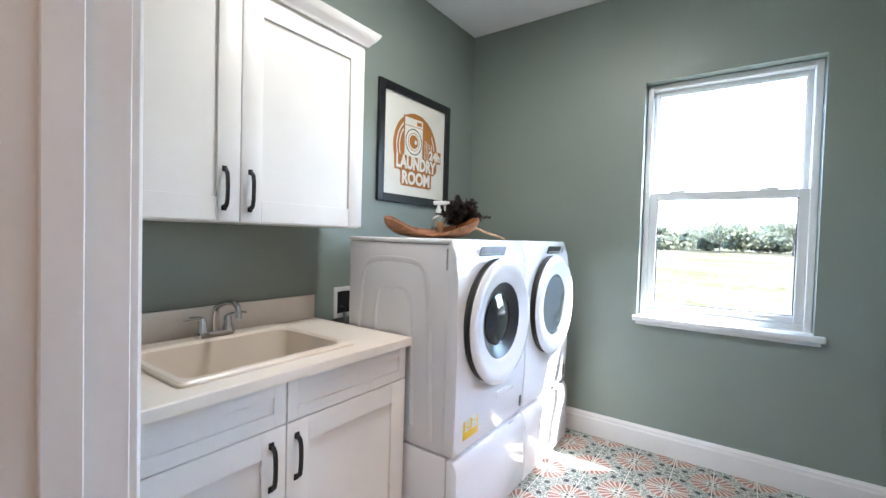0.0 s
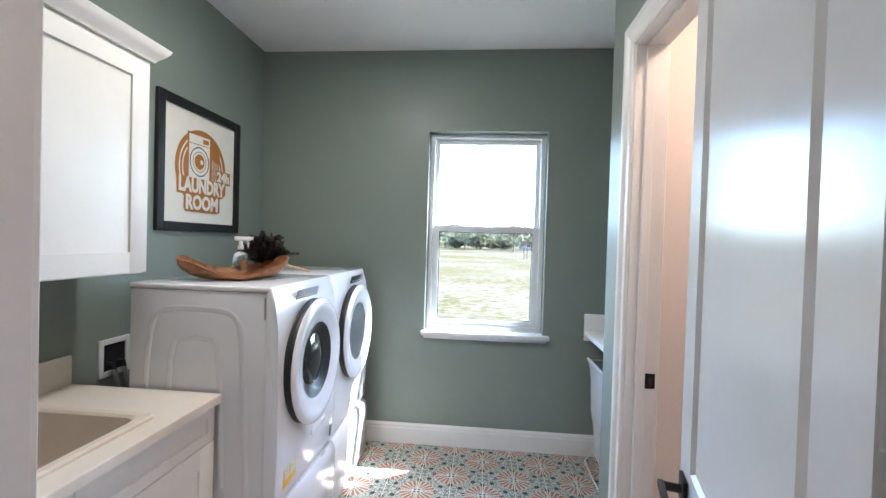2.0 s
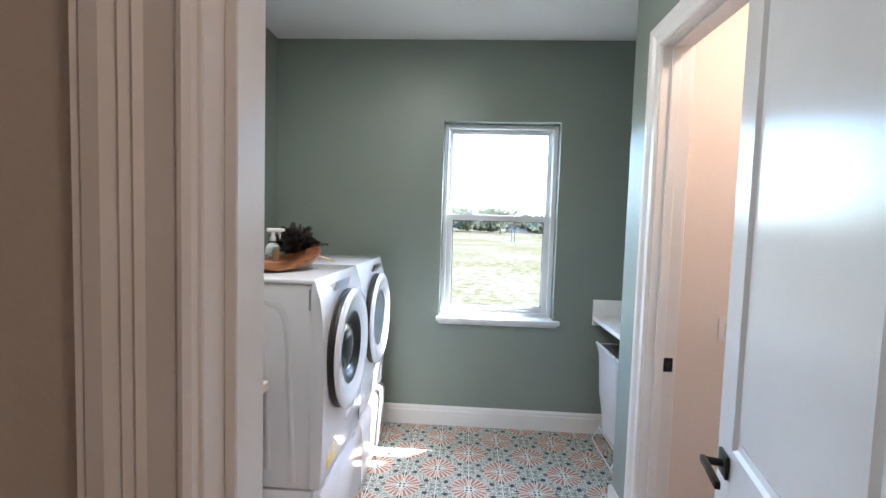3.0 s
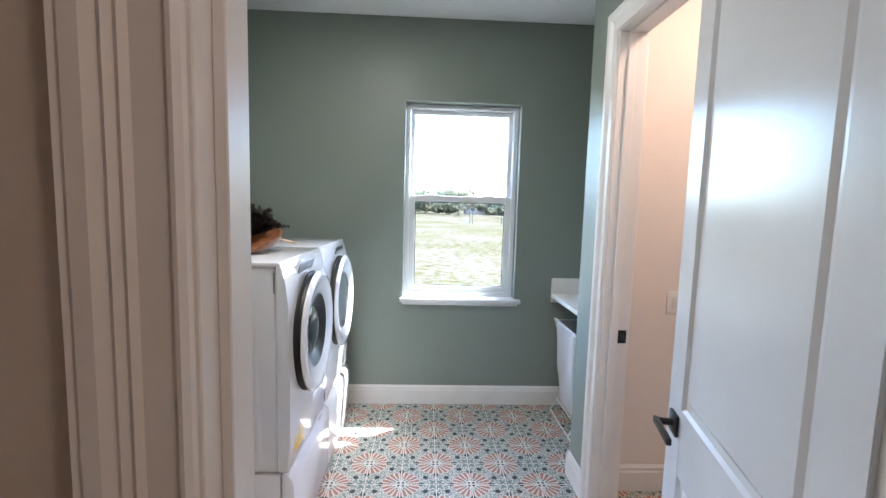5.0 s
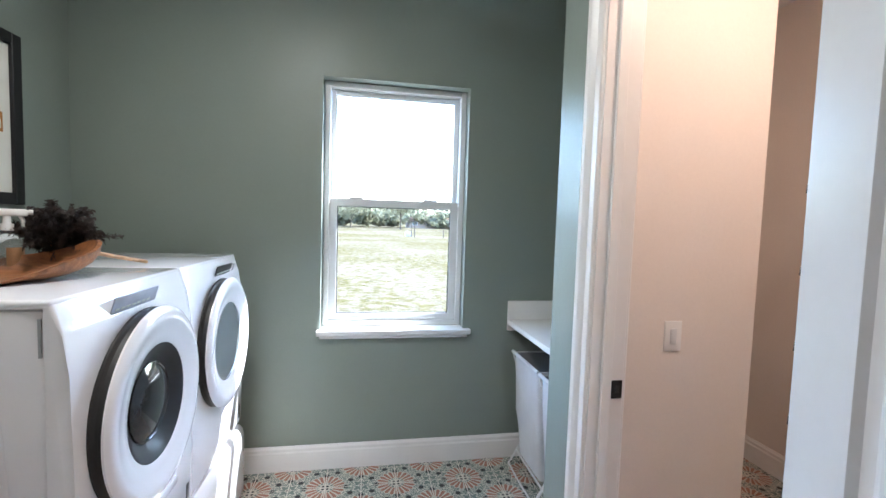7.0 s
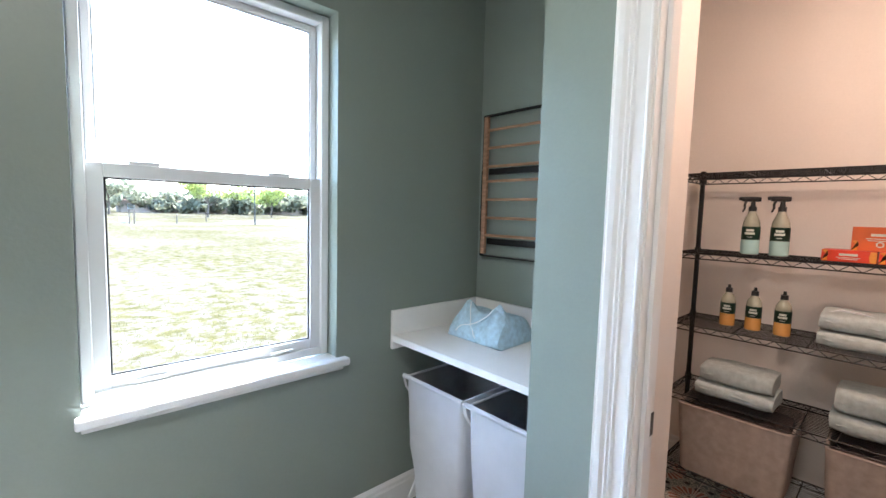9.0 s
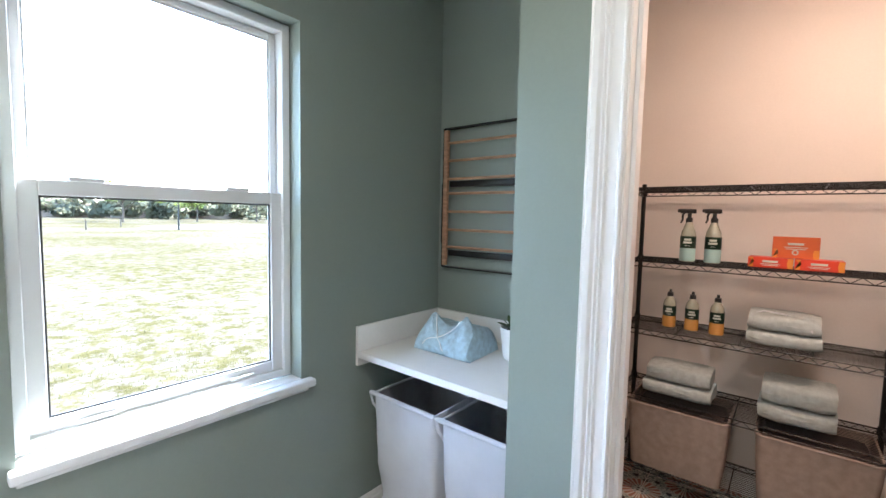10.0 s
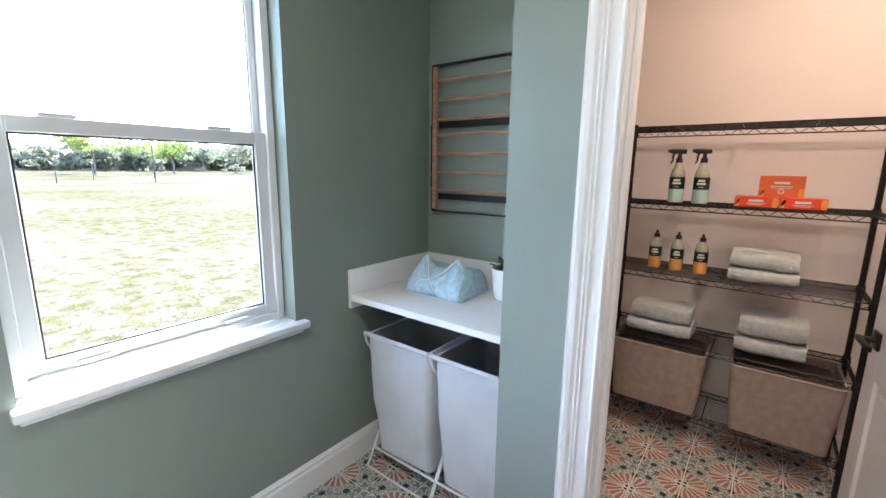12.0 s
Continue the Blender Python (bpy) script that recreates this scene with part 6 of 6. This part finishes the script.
street = thing("street_lamp", (17.1, 52.3, GROUND), "slim dark street lamp standing in the meadow", "street lamp")
part("pole", tube(bmesh.new(), [(17.1, 52.3, GROUND - 0.05), (17.1, 52.3, GROUND + 4.0)], [0.09, 0.06], 10), BLACKMETAL, street)
part("lantern", lathe(bmesh.new(), [(0, 0), (0.14, 0.02), (0.22, 0.3), (0.25, 0.36), (0.05, 0.52), (0, 0.54)], (17.1, 52.3, GROUND + 4.0), Matrix.Identity(3), 12), GREYPLASTIC, street)
utility = thing("utility_box", (5.55, 57.9, GROUND), "grey utility cabinet in the meadow", "utility box")
part("housing", block(5.2, 5.9, 57.6, 58.2, GROUND - 0.02, GROUND + 0.5, 0.04, 2), GREYPLASTIC, utility)
part("lid", block(5.15, 5.95, 57.55, 58.25, GROUND + 0.501, GROUND + 0.55, 0.02, 1), GREYPLASTIC, utility)
for x, y, h in ((5.6, 54, 1.5), (6.0, 54, 1.7), (9.5, 53, 1.0), (28, 49, 1.2), (29.6, 49.5, 1.8), (14.4, 62, 1.6)):
    stake = tagged(part("marker_post", tube(bmesh.new(), [(x, y, GROUND - 0.05), (x, y, GROUND + h)], [0.06, 0.05], 8), BARK), "thin wooden marker post in the meadow", "post", "posts in the meadow")


# ---------------------------------------------------------------- floor tiles
tile_mesh = bpy.data.meshes.new("tile")
tb = block(-TS / 2 + 0.003, TS / 2 - 0.003, -TS / 2 + 0.003, TS / 2 - 0.003, -0.0055, 0.0, 0.0008, 1)
tb.to_mesh(tile_mesh)
tb.free()
tile_mesh.materials.append(TILE)
spots = []
for i in range(-7, 16):
    for j in range(-11, 5):
        x, y = GX + TS * (i + 0.5), GY + TS * (j + 0.5)
        room = WEST - 0.1 < x < EAST + 0.08 and 0.42 < y < NORTH + 0.02
        nook = x < NOOK_E + 0.05 and y > NOOK_S - 0.05
        pantry = x > 0.9 and 0.95 < y < 2.3 or x > 1.75 and y > 0.95
        hidden = x < -0.75 and y < 3.2
        if (room or nook or pantry) and x < 2.8 and not hidden:
            spots.append((x, y))
for x, y in spots:
    piece = new("tile", tile_mesh)
    piece.location = (x, y, 0.0)
    piece.parent = floor
